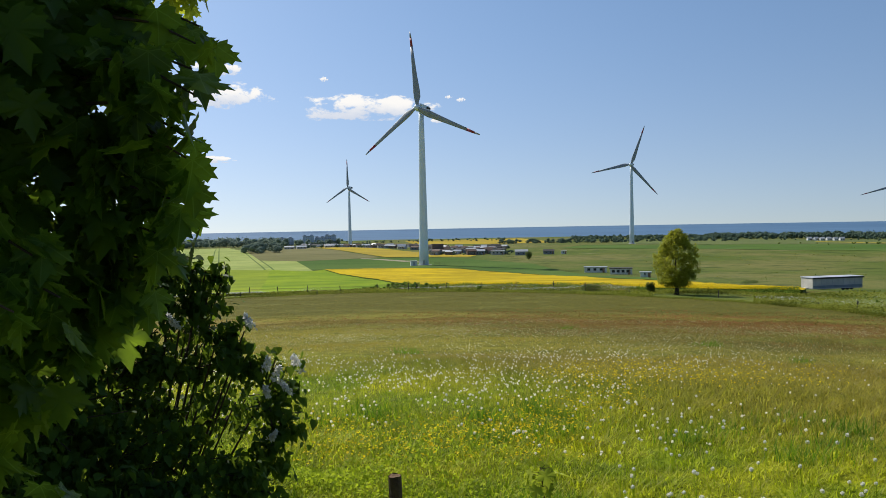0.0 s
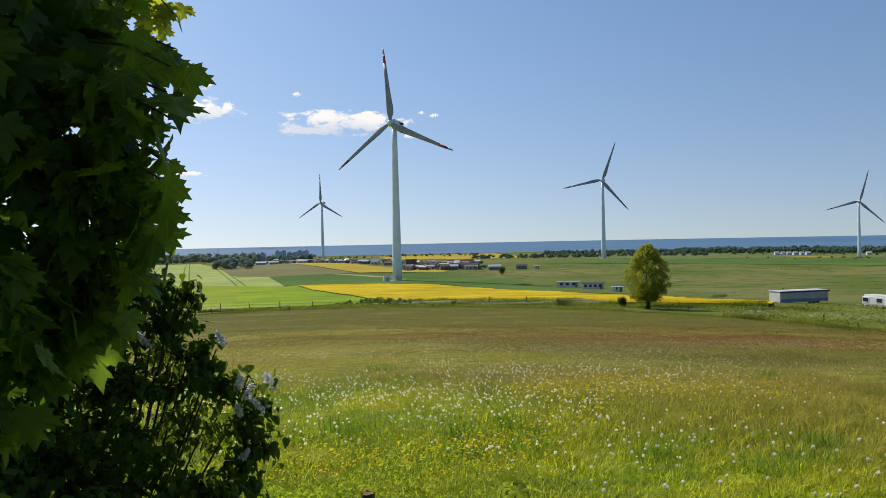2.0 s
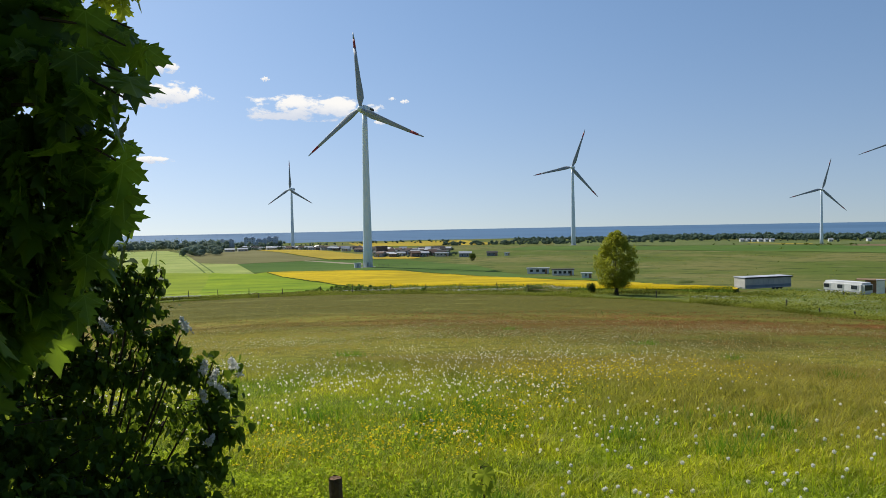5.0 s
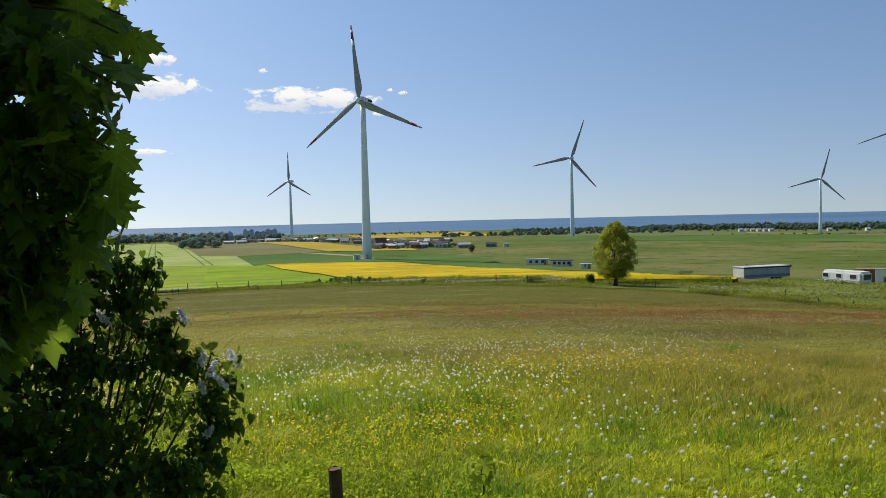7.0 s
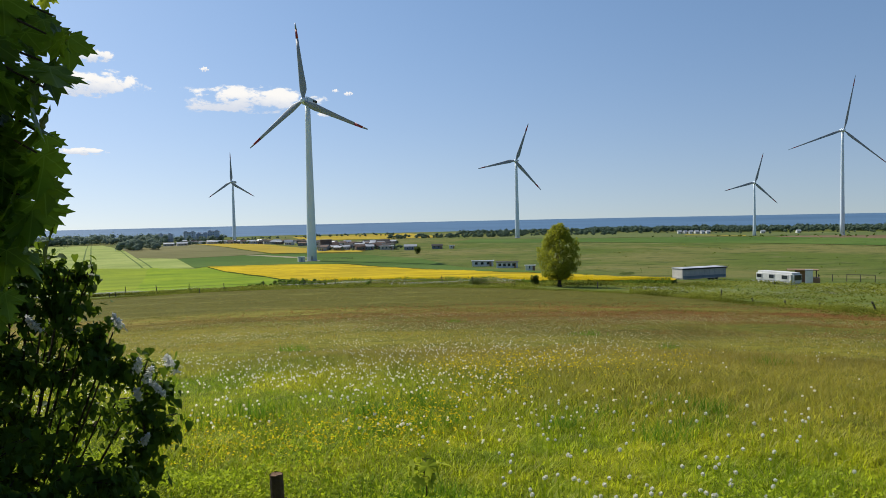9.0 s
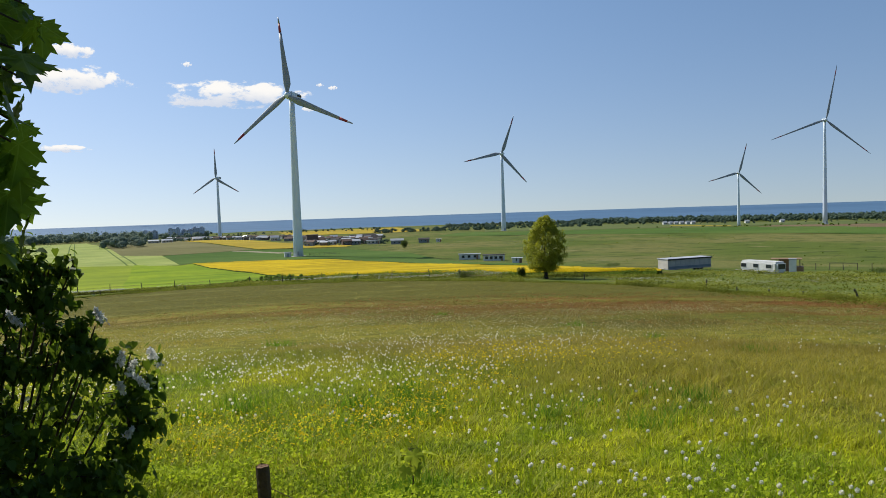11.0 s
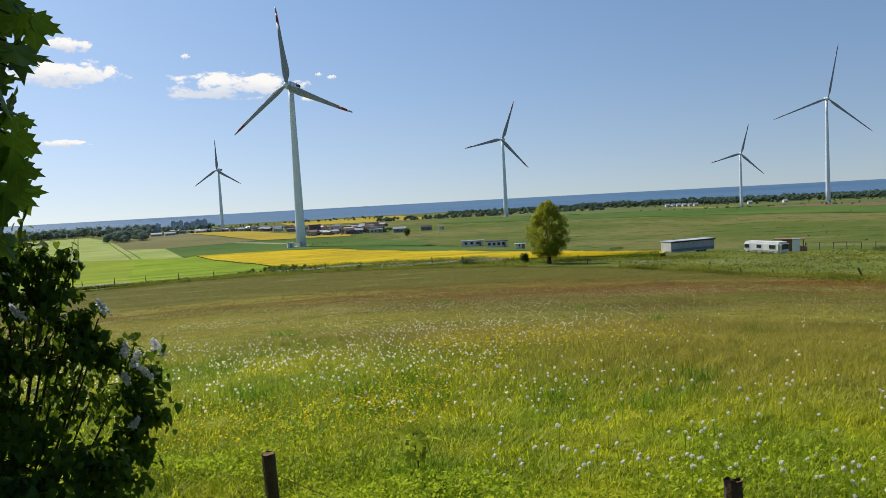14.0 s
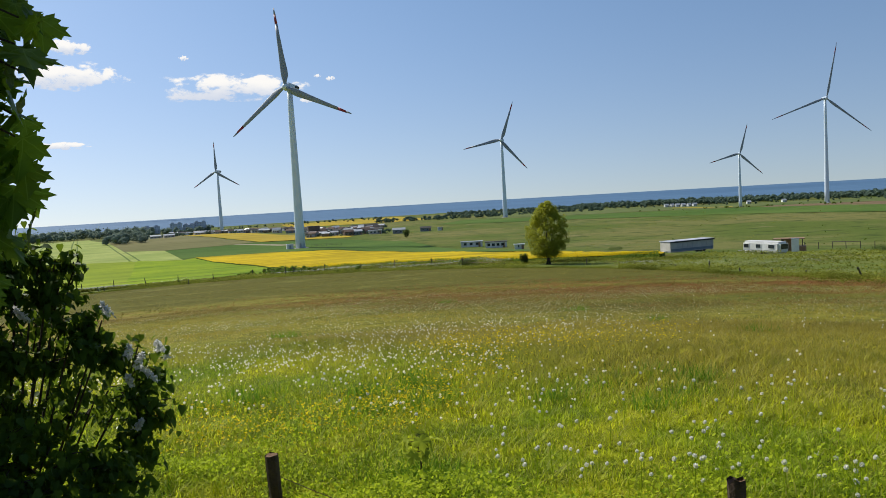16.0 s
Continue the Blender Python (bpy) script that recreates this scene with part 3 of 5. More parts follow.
def blade_tip(length, s0, s1):
    """A stretch of the outer fifth of a blade."""
    bm = bmesh.new()
    rings = []
    for s in (s0, s1):
        k = (s - 0.8) / 0.2
        rings.append(airfoil(bm, s * length, (0.038 - 0.026 * k ** 1.6) * length, (0.007 - 0.005 * k) * length, 1 - k))
    bridge(bm, rings)
    return bm


def turbine(bearing, distance, hub, radius, phase, yaw, label, slim=1.0):
    x, y = polar(bearing, distance)
    z = float(land(x, y))
    t = thing("wind_turbine", pose(x, y, z - 0.2), label, "wind turbine", "wind turbines on the coastal plain")
    rb, rt = 0.031 * hub * slim, 0.016 * hub * slim
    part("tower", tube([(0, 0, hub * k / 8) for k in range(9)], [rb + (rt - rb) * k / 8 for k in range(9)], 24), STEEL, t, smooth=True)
    for k in (2.7, 5.4):
        rk = rb + (rt - rb) * k / 8
        part("flange", tube([(0, 0, hub * k / 8 - 0.12), (0, 0, hub * k / 8 + 0.12)], [rk * 1.03] * 2, 24), STEEL, t)
    part("foundation", tube([(0, 0, -0.3), (0, 0, 0.45)], [rb * 1.7, rb * 1.6], 20), CONCRETE, t)
    door = part("door", box(-0.45, 0.45, -rb - 0.05, -rb + 0.2, 0.9, 3.0, 0.03), GREY, t, "grey steel tower door")
    part("door_steps", box(-0.6, 0.6, -rb - 1.2, -rb, 0.0, 0.8, 0.03), GREY, door)
    bm = box(-1.9, 1.9, -3.2, 7.4, -1.7, 2.1, 0.55)
    bmesh.ops.scale(bm, vec=(0.82, 1, 0.8), verts=[v for v in bm.verts if v.co.y > 5])
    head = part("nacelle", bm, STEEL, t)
    f = hub / 80.0 * slim
    head.matrix_basis = pose(0, 0, hub + 0.6, 0, 0, yaw) @ Matrix.Scale(f, 4)
    part("vent_band", box(-1.94, 1.94, 2.6, 6.6, 0.1, 1.0, 0.05), DARK, head, "dark louvre band along the nacelle")
    part("wind_vane", tube([(0, 6.0, 1.6), (0, 6.0, 3.2)], [0.06, 0.04], 6), GREY, head)
    rotor = part("rotor_hub", tube([(0, -5.7, 0), (0, -5.5, 0), (0, -5.0, 0), (0, -4.2, 0), (0, -3.2, 0)], [0.1, 0.75, 1.35, 1.7, 1.75], 18), STEEL, head, smooth=True)
    for k in range(3):
        bl = part("blade", blade_mesh(40.0), BLADE, t, "grey blade with a red band near the tip", smooth=True)
        bl.matrix_basis = head.matrix_basis @ pose(0, -4.3, 0, 0, phase + 120 * k, 0) @ Matrix.Diagonal((slim, slim, radius / 40.0 / f, 1))
        for s0, s1, red in ((0.80, 0.92, True), (0.92, 1.0, False)):
            part("red_band" if red else "tip", blade_tip(40.0, s0, s1), RED if red else BLADE, bl, smooth=True)
    return t


turbine(-1.53, 400, 85, 41, -5, -28, "tall white wind turbine standing beyond the rape field")
turbine(-7.25, 1000, 79, 39, 0, -24, "distant white wind turbine near the coastal houses")
turbine(14.48, 760, 79, 40, 20, -22, "white wind turbine on the green plain")
turbine(31.75, 900, 60, 34, 15, -20, "far white wind turbine before the coastal wood")
turbine(37.32, 690, 86, 45, 11, -20, "slender white wind turbine with very thin blades", 0.72)


# ======================= buildings =======================
def window_part(parent, x, y, z, w, h, side=-1, along="x", framed=True):
    """A pane in a proud frame on a wall that faces -y (or along y, on the wall that faces x)."""
    d = 0.05
    if along == "x":
        fr = box(x - w / 2 - 0.07, x + w / 2 + 0.07, y - d if side < 0 else y, y if side < 0 else y + d, z - 0.07, z + h + 0.07)
        pa = box(x - w / 2, x + w / 2, y - d - 0.01 if side < 0 else y, y if side < 0 else y + d + 0.01, z, z + h)
    else:
        fr = box(x - d if side < 0 else x, x if side < 0 else x + d, y - w / 2 - 0.07, y + w / 2 + 0.07, z - 0.07, z + h + 0.07)
        pa = box(x - d - 0.01 if side < 0 else x, x if side < 0 else x + d + 0.01, y - w / 2, y + w / 2, z, z + h)
    win = part("window", fr, WHITE, parent)
    part("pane", pa, GLASS, win, "dark window glass")


def cottage(x, y, turn, length, depth, wall, pitch, wall_mat, roof_mat, label, group, flat=False, windows=2):
    z = float(land(x, y))
    t = thing("cottage", pose(x, y, z - 0.1, 0, 0, turn), label, "cottage", group)
    part("wall", box(-length / 2, length / 2, -depth / 2, depth / 2, 0, wall, 0.03), wall_mat, t)
    bm = bmesh.new()
    e = 0.35
    if flat:
        box(-length / 2 - e, length / 2 + e, -depth / 2 - e, depth / 2 + e, wall + 0.004, wall + 0.22, 0.03, bm)
    else:
        for sy in (-1, 1):
            a = [(-length / 2 - e, sy * (depth / 2 + e), wall - 0.1), (length / 2 + e, sy * (depth / 2 + e), wall - 0.1), (length / 2 + e, 0, wall + pitch), (-length / 2 - e, 0, wall + pitch)]
            lo = [bm.verts.new(p) for p in a]
            hi = [bm.verts.new((p[0], p[1], p[2] + 0.15)) for p in a]
            for q in (lo, hi, *[(lo[i], lo[(i + 1) % 4], hi[(i + 1) % 4], hi[i]) for i in range(4)]):
                bm.faces.new(q)
        for sx in (-1, 1):
            gb = bmesh.new()
            gb.faces.new([gb.verts.new(p) for p in ((sx * length / 2, -depth / 2, wall), (sx * length / 2, depth / 2, wall), (sx * length / 2, 0, wall + pitch))])
            part("gable", gb, wall_mat, t)
    part("roof", bm, roof_mat, t)
    for k in range(windows):
        window_part(t, -length / 2 + length * (k + 0.7) / (windows + 0.6), -depth / 2, 0.95, min(1.2, length * 0.13), 1.05)
    part("door", box(length * 0.36 - 0.45, length * 0.36 + 0.45, -depth / 2 - 0.05, -depth / 2, 0.1, 2.1), RUST, t, "brown door")
    return t


def mobile_home(bearing, distance, turn, length, width, height, label):
    x, y = polar(bearing, distance)
    t = thing("mobile_home", pose(x, y, float(land(x, y)) + 0.05, 0, 0, turn), label, "mobile home")
    part("body", box(-length / 2, length / 2, -width / 2, width / 2, 0.25, height, 0.06), PALE, t, "ribbed pale grey side panels")
    part("end_panel", box(-length / 2 - 0.03, -length / 2, -width / 2 + 0.04, width / 2 - 0.04, 0.5, height - 0.08), CREAM, t, "pale cream end wall")
    part("roof", box(-length / 2 - 0.15, length / 2 + 0.15, -width / 2 - 0.15, width / 2 + 0.15, height + 0.004, height + 0.16, 0.05), ROOF, t, "pale metal roof")
    part("fascia", box(-length / 2 - 0.17, length / 2 + 0.17, -width / 2 - 0.18, -width / 2 - 0.155, height - 0.12, height + 0.12), DARK, t, "dark eaves board")
    part("skirt", box(-length / 2 + 0.1, length / 2 - 0.1, -width / 2 - 0.02, -width / 2 + 0.04, 0.45, 0.9), BLUEGREY, t, "blue-grey stripe along the lower wall")
    for k in range(9):
        part("rib", box(-length / 2 + length * (k + 0.5) / 9 - 0.03, -length / 2 + length * (k + 0.5) / 9 + 0.03, -width / 2 - 0.025, -width / 2, 1.0, height - 0.14), GREY, t)
    for k in (-1, 0, 1):
        w = part("wheel", tube([(length * 0.2 + k * 0.85, -width / 2 + 0.05, 0.3), (length * 0.2 + k * 0.85, -width / 2 + 0.3, 0.3)], [0.33, 0.33], 14), RUBBER, t)
    part("drawbar", box(-length / 2 - 1.6, -length / 2, -0.25, 0.25, 0.35, 0.5), WHITE, t, "pale drawbar and step")
    return t


def caravan(bearing, distance, turn):
    x, y = polar(bearing, distance)
    t = thing("caravan", pose(x, y, float(land(x, y)) - 0.1, 0, 0, turn) @ Matrix.Scale(0.87, 4), "old white touring caravan parked on the grass", "caravan")
    bm = box(-3.3, 3.3, -1.1, 1.1, 0.3, 2.1, 0.0)
    bmesh.ops.bevel(bm, geom=bm.edges[:], offset=0.28, segments=4, affect="EDGES")
    part("body", bm, WHITE, t, "curved white body", smooth=False)
    for wx, ww in ((-2.5, 0.9), (-0.3, 0.85), (2.0, 1.0)):
        window_part(t, wx, -1.1, 1.12, ww, 0.55)
    window_part(t, 3.3, 0.0, 1.0, 1.5, 0.75, 1, "y")
    part("trim", box(-3.0, 3.0, -1.12, -1.1, 0.75, 0.85), GREY, t, "grey stripe")
    part("wheel", tube([(0.4, -1.05, 0.3), (0.4, -0.85, 0.3)], [0.33, 0.33], 14), RUBBER, t)
    part("drawbar", box(-5.0, -3.5, -0.06, 0.06, 0.42, 0.52), GREY, t)
    return t


mobile_home(28.0, 148, 12, 10.2, 3.0, 2.2, "long pale grey mobile home with a flat metal roof")
caravan(33.35, 104, -33 - 40)


def shelter(bearing, distance, turn):
    x, y = polar(bearing, distance)
    t = thing("lean_to", pose(x, y, float(land(x, y)), 0, 0, turn), "brown timber lean-to behind the caravan", "shed")
    part("wall", box(-1.5, 0.2, 0.9, 1.0, 0, 1.9), RUST, t)
    part("roof", box(-2.6, 1.7, -1.0, 1.1, 1.9, 2.02), RUST, t, "rusty flat roof")
    for px, py in ((-1.4, -0.8), (1.4, -0.8)):
        part("post", box(px - 0.06, px + 0.06, py - 0.06, py + 0.06, 0, 1.9), FENCEWOOD, t)
    part("deck", box(0.3, 1.9, -1.2, 0.88, 0.0, 0.8), RUST, t, "stacked brown boards")
    return t


shelter(35.1, 122, -35)
x0, y0 = polar(35.3, 117)
w = thing("white_locker", pose(x0, y0, float(land(x0, y0)), 0, 0, -35), "upright white cabinet beside the caravan", "cabinet")
part("body", box(-0.5, 0.5, -0.4, 0.4, 0, 1.9, 0.05), WHITE, w)
part("lid", box(-0.56, 0.56, -0.46, 0.46, 1.904, 2.0, 0.03), GREY, w)

HUTS = "holiday huts at the edge of the wheat"
cottage(*polar(11.75, 317), -12, 9.2, 4.2, 2.35, 0.5, WHITE, GREY, "white flat-roofed holiday hut with a dark porch", HUTS, True, 3)
cottage(*polar(13.65, 298), -13, 8.6, 4.2, 2.5, 0.5, WHITE, DARK, "white holiday hut with dark eaves and four windows", HUTS, True, 4)
cottage(*polar(15.45, 262), -15, 3.4, 2.4, 1.9, 0.5, WHITE, ROOF, "small white hut with a pale roof", HUTS, True, 1)
SITE = "cottages of the allotment colony"
cottage(*polar(4.25, 520), -3, 9.5, 5, 2.6, 0.9, CREAM, ROOF, "low cottage with a pale sheet roof", SITE, True, 3)
cottage(*polar(6.1, 505), -5, 8.5, 5, 2.7, 1.2, BLUEGREY, GREY, "grey boarded cottage on the pasture", SITE, False, 2)
cottage(*polar(8.2, 520), -8, 7.5, 5, 2.4, 1.0, BLUEGREY, DARK, "dark cottage by the round bush", SITE, False, 2)
cottage(*polar(9.35, 520), -8, 3.6, 3, 2.2, 0.6, WHITE, ROOF, "small white cabin on the pasture", SITE, True, 1)
cottage(*polar(-0.45, 590), 4, 9, 9, 6.6, 0.4, BRICK, DARK, "dark two-storey brick house", SITE, True, 3)
rng = random.Random(5)
walls = [(WHITE, "whitewashed"), (CREAM, "cream rendered"), (BLUEGREY, "blue-grey boarded"), (BRICK, "brown brick"), (GREY, "grey panelled")]
roofs = [(DARK, "dark felt roof"), (ROOF, "pale metal roof"), (TILE, "brown tiled roof"), (GREY, "grey sheet roof")]
placed = []
while len(placed) < 128:
    bearing = rng.uniform(-10.9, 4.8)
    near = 575 + max(0.0, -bearing) * 38
    p = polar(bearing, rng.uniform(near, near + 110))
    if all(math.hypot(p[0] - q[0], p[1] - q[1]) > 9 for q in placed):
        placed.append(p)
        (wm, wl), (rm, rl) = rng.choice(walls), rng.choice(roofs)
        cottage(*p, rng.uniform(-40, 40), rng.uniform(4.2, 8.5), rng.uniform(3.5, 5.5), rng.uniform(2.3, 2.9), rng.uniform(0.6, 1.7), wm, rm, f"{wl} garden cottage with a {rl}", SITE, rng.random() < 0.35, rng.choice((2, 2, 3)))
placed_near = []
while len(placed_near) < 26:
    p = polar(rng.uniform(-1.2, 4.6), rng.uniform(515, 600))
    if all(math.hypot(p[0] - q[0], p[1] - q[1]) > 8.5 for q in placed + placed_near) and math.hypot(p[0] - polar(4.25, 520)[0], p[1] - polar(4.25, 520)[1]) > 12:
        placed_near.append(p)
        (wm, wl), (rm, rl) = rng.choice(walls), rng.choice(roofs)
        cottage(*p, rng.uniform(-35, 35), rng.uniform(4.2, 7.5), rng.uniform(3.5, 5), rng.uniform(2.3, 2.9), rng.uniform(0.6, 1.5), wm, rm, f"{wl} garden cottage with a {rl}", SITE, rng.random() < 0.4, rng.choice((2, 3)))
for bearing, dist in ((-11.9, 840), (-11.0, 850), (-8.9, 905)):
    cottage(*polar(bearing, dist), rng.uniform(-10, 25), 11, 6, 2.6, 1.2, CREAM, ROOF, "long low pale shed beyond the fallow field", "sheds by the fallow field", False, 3)
for bearing, dist in ((26.6, 1010), (27.0, 1012), (27.4, 1010), (27.8, 1015), (28.2, 1013), (28.6, 1018), (32.3, 1040), (34.6, 1050), (17.0, 940), (18.2, 960), (-14.2, 690)):
    cottage(*polar(bearing, dist), rng.uniform(-15, 15), 5, 5, 2.6, 1.9, WHITE, GREY, "white holiday house at the edge of the coastal wood", "houses at the wood's edge", False, 2)


def block(bearing, distance, turn, length, storeys):
    x, y = polar(bearing, distance)
    t = thing("apartment_building", pose(x, y, float(land(x, y)) - 0.3, 0, 0, turn), "grey concrete slab block near the sea", "apartment building", "slab blocks by the sea")
    hgt = storeys * 2.9
    part("wall", box(-length / 2, length / 2, -5, 5, 0, hgt), SLAB, t)
    part("roof", box(-length / 2 - 0.2, length / 2 + 0.2, -5.2, 5.2, hgt + 0.004, hgt + 0.6), GREY, t)
    for k in (-0.3, 0.28):
        part("stair_head", box(length * k - 2.2, length * k + 2.2, -2.5, 2.5, hgt + 0.6, hgt + 2.6), SLAB, t)
    for s in range(storeys):
        for k in range(int(length / 3.6)):
            window_part(t, -length / 2 + 1.8 + k * 3.6, -5, s * 2.9 + 1.1, 0.9, 0.9)


block(-10.45, 1150, 12, 17, 5)
block(-9.55, 1158, -6, 15, 4)
block(-8.75, 1165, 4, 17, 5)
block(-12.1, 1190, 9, 22, 4)
x0, y0 = polar(-2.35, 396)
kiosk = thing("transformer_kiosk", pose(x0, y0, float(land(x0, y0)), 0, 0, 12), "pale transformer kiosk at the foot of the turbine", "kiosk")
part("body", box(-1.7, 1.7, -1.3, 1.3, 0, 2.5, 0.04), WHITE, kiosk)
part("roof", box(-1.9, 1.9, -1.5, 1.5, 2.504, 2.75, 0.05), ROOF, kiosk)
part("door", box(-0.5, 0.5, -1.34, -1.3, 0.15, 2.1), GREY, kiosk, "grey steel door")


# ======================= trees and bushes =======================
def clump(rng, centre, radii, n):
    """n places in an ellipsoid, thicker towards its skin."""
    d = rng.normal(size=(n, 3))
    d /= np.linalg.norm(d, axis=1)[:, None]
    return np.asarray(centre) + d * (rng.uniform(0.15, 1, n) ** 0.45)[:, None] * np.asarray(radii)


OVAL = ([(0, 0, 0), (0.32, 0.4, 0.06), (0, 0.45, 0), (-0.32, 0.4, 0.06), (0, 1, -0.05)], [(0, 1, 2), (0, 2, 3), (1, 4, 2), (2, 4, 3)])
BLADELET = ([(0, 0, 0), (0.32, 0.42, 0.06), (0, 1, -0.05), (-0.32, 0.42, 0.06)], [(0, 1, 2), (0, 2, 3)])
HEART = ([(0, 0, 0), (0.3, -0.06, 0.05), (0.42, 0.25, 0.09), (0.24, 0.66, 0.05), (0, 1.05, -0.08), (-0.24, 0.66, 0.05), (-0.42, 0.25, 0.09), (-0.3, -0.06, 0.05), (0, 0.4, 0)],
         [(8, 0, 1), (8, 1, 2), (8, 2, 3), (8, 3, 4), (8, 4, 5), (8, 5, 6), (8, 6, 7), (8, 7, 0)])


def lump():
    """A rough round core for a clump of foliage."""
    bm = bmesh.new()
    bmesh.ops.create_icosphere(bm, subdivisions=1, radius=1.0)
    v = np.array([tuple(q.co * (1 + 0.5 * noise.noise(q.co * 2.1))) for q in bm.verts])
    f = np.array([[q.index for q in g.verts] for g in bm.faces])
    bm.free()
    return v, f


LUMP = lump()


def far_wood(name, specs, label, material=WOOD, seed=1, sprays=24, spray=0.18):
    """Woods in the distance: for each tree a few ragged clumps of leaf sprays round a dense core."""
    rng = np.random.default_rng(seed)
    places, sizes, cores, girth = [], [], [], []
    for b0, b1, d0, d1, n, h0, h1 in specs:
        for _ in range(n):
            x, y = polar(rng.uniform(b0, b1), rng.uniform(d0, d1))
            z, h = float(land(x, y)), rng.uniform(h0, h1) * rng.uniform(0.8, 1.15)
            wide = h * rng.uniform(0.42, 0.75)
            for c in range(3):
                mid = np.array((x + rng.normal(0, wide * 0.45), y + rng.normal(0, wide * 0.4), z + h * (0.3, 0.48, 0.66)[c]))
                q = clump(rng, mid, (wide * 0.85, wide * 0.7, h * 0.34), sprays)
                q[:, 2] = np.maximum(q[:, 2], z + 0.2)
                places.append(q)
                sizes.append(np.full(sprays, h * spray) * rng.uniform(0.6, 1.3, sprays))
                cores.append(mid)
                girth.append(np.array((wide * 0.58, wide * 0.5, h * 0.26)) * rng.uniform(0.7, 1.1))
    p, s = np.concatenate(places), np.concatenate(sizes)
    leaves = scatter(OVAL, p, turns(rng, len(p), -1.2, 1.2), s)
    hearts = scatter(LUMP, np.array(cores), turns(rng, len(cores), -0.3, 0.3), np.array(girth))
    return tagged(part(name, joined(leaves, hearts), material), label, "woodland", kind="stuff")


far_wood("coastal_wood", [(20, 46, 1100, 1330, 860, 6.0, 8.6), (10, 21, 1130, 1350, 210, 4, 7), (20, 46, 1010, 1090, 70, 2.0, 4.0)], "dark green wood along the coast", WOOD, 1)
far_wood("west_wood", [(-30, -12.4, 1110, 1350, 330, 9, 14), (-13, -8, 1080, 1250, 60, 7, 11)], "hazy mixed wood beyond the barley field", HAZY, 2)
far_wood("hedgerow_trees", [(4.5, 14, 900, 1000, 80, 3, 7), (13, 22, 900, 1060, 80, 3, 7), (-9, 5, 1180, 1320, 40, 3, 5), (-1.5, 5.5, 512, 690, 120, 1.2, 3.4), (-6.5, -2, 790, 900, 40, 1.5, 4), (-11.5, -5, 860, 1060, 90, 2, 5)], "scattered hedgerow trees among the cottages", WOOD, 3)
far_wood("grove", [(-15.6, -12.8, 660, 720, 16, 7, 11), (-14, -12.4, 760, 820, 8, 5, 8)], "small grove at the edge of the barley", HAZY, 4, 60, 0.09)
far_wood("plain_scrub", [(24, 46, 640, 720, 46, 1.0, 2.2), (18, 45, 170, 420, 34, 0.3, 0.7)], "low scrub and tussocks on the pasture", SCRUB, 5)
far_wood("field_edge_scrub", [(-6.5, -0.6, 121, 150, 46, 0.5, 1.2), (-4, -1, 135, 165, 18, 0.7, 1.4), (-16, -6.5, 124, 130, 14, 0.3, 0.7), (0, 11, 104, 118, 16, 0.4, 0.8), (30, 45, 70, 112, 18, 0.15, 0.35)], "dark green scrub between the fence and the crops", SCRUB, 6, 60, 0.10)


def tussocks():
    """Coarse tufts dotted over the rough pasture."""
    rng = np.random.default_rng(71)
    n = 900
    r, a = np.sqrt(rng.uniform(150 ** 2, 620 ** 2, n)), np.radians(rng.uniform(4, 46, n))
    x, y = r * np.sin(a), r * np.cos(a)
    keep = np.sin(x * 0.021 + 2 * np.sin(y * 0.013)) + np.sin(y * 0.03 + x * 0.008) + rng.uniform(-1.2, 1.2, n) > 0.3
    x, y, r = x[keep], y[keep], r[keep]
    p = np.repeat(np.stack([x, y, land(x, y) + 0.1], 1), 6, axis=0) + rng.normal(0, 0.8, (len(x) * 6, 3)) * (2.6, 1, 0.08)
    s = scatter(OVAL, p, turns(rng, len(p), 0.2, 1.3), np.repeat(0.2 + r * 0.0008, 6) * rng.uniform(0.5, 1.3, len(p)))
    tagged(part("pasture_tussocks", s, WEED), "coarse grass tussocks on the rough pasture", "grass", kind="stuff")


tussocks()


def leafy_bush(bearing, distance, wide, tall, label, seed, material=BUSH, lean=0.0):
    rng = np.random.default_rng(seed)
    x, y = polar(bearing, distance)
    t = thing("bush", pose(x, y, float(land(x, y))), label, "bush")
    for k in range(4):
        a = rng.uniform(0, 6.28)
        part("stem", tube([(0, 0, -0.1), (0.2 * wide * math.cos(a), 0.2 * wide * math.sin(a), tall * 0.4), (0.35 * wide * math.cos(a), 0.35 * wide * math.sin(a), tall * 0.75)], [0.05 * tall / 3, 0.035 * tall / 3, 0.01], 5), BARK, t)
    pts = [clump(rng, (rng.normal(0, wide * 0.2) + lean, rng.normal(0, wide * 0.2), tall * rng.uniform(0.3, 0.68)), (wide * 0.32, wide * 0.32, tall * 0.3), 260) for _ in range(7)]
    p = np.concatenate(pts)
    p[:, 2] = np.maximum(p[:, 2], 0.05)
    part("crown", scatter(OVAL, p, turns(rng, len(p), -1.2, 1.2), tall * 0.075 * rng.uniform(0.6, 1.4, len(p))), material, t)
    return t


leafy_bush(6.67, 440, 5.2, 5.6, "round dark green bush standing alone in the pasture", 11)
leafy_bush(11.3, 97, 2.0, 1.5, "dark bush on the fence line", 12)
leafy_bush(22.9, 190, 3.2, 1.4, "low dark bush behind the rape field", 13)
leafy_bush(40.5, 112, 3.4, 1.1, "low dark thicket near the paddock", 15)
leafy_bush(42.0, 108, 3.0, 1.2, "low dark thicket near the paddock", 16)
leafy_bush(15.9, 90, 0.9, 1.6, "thin leaning shrub beside the tree", 17)


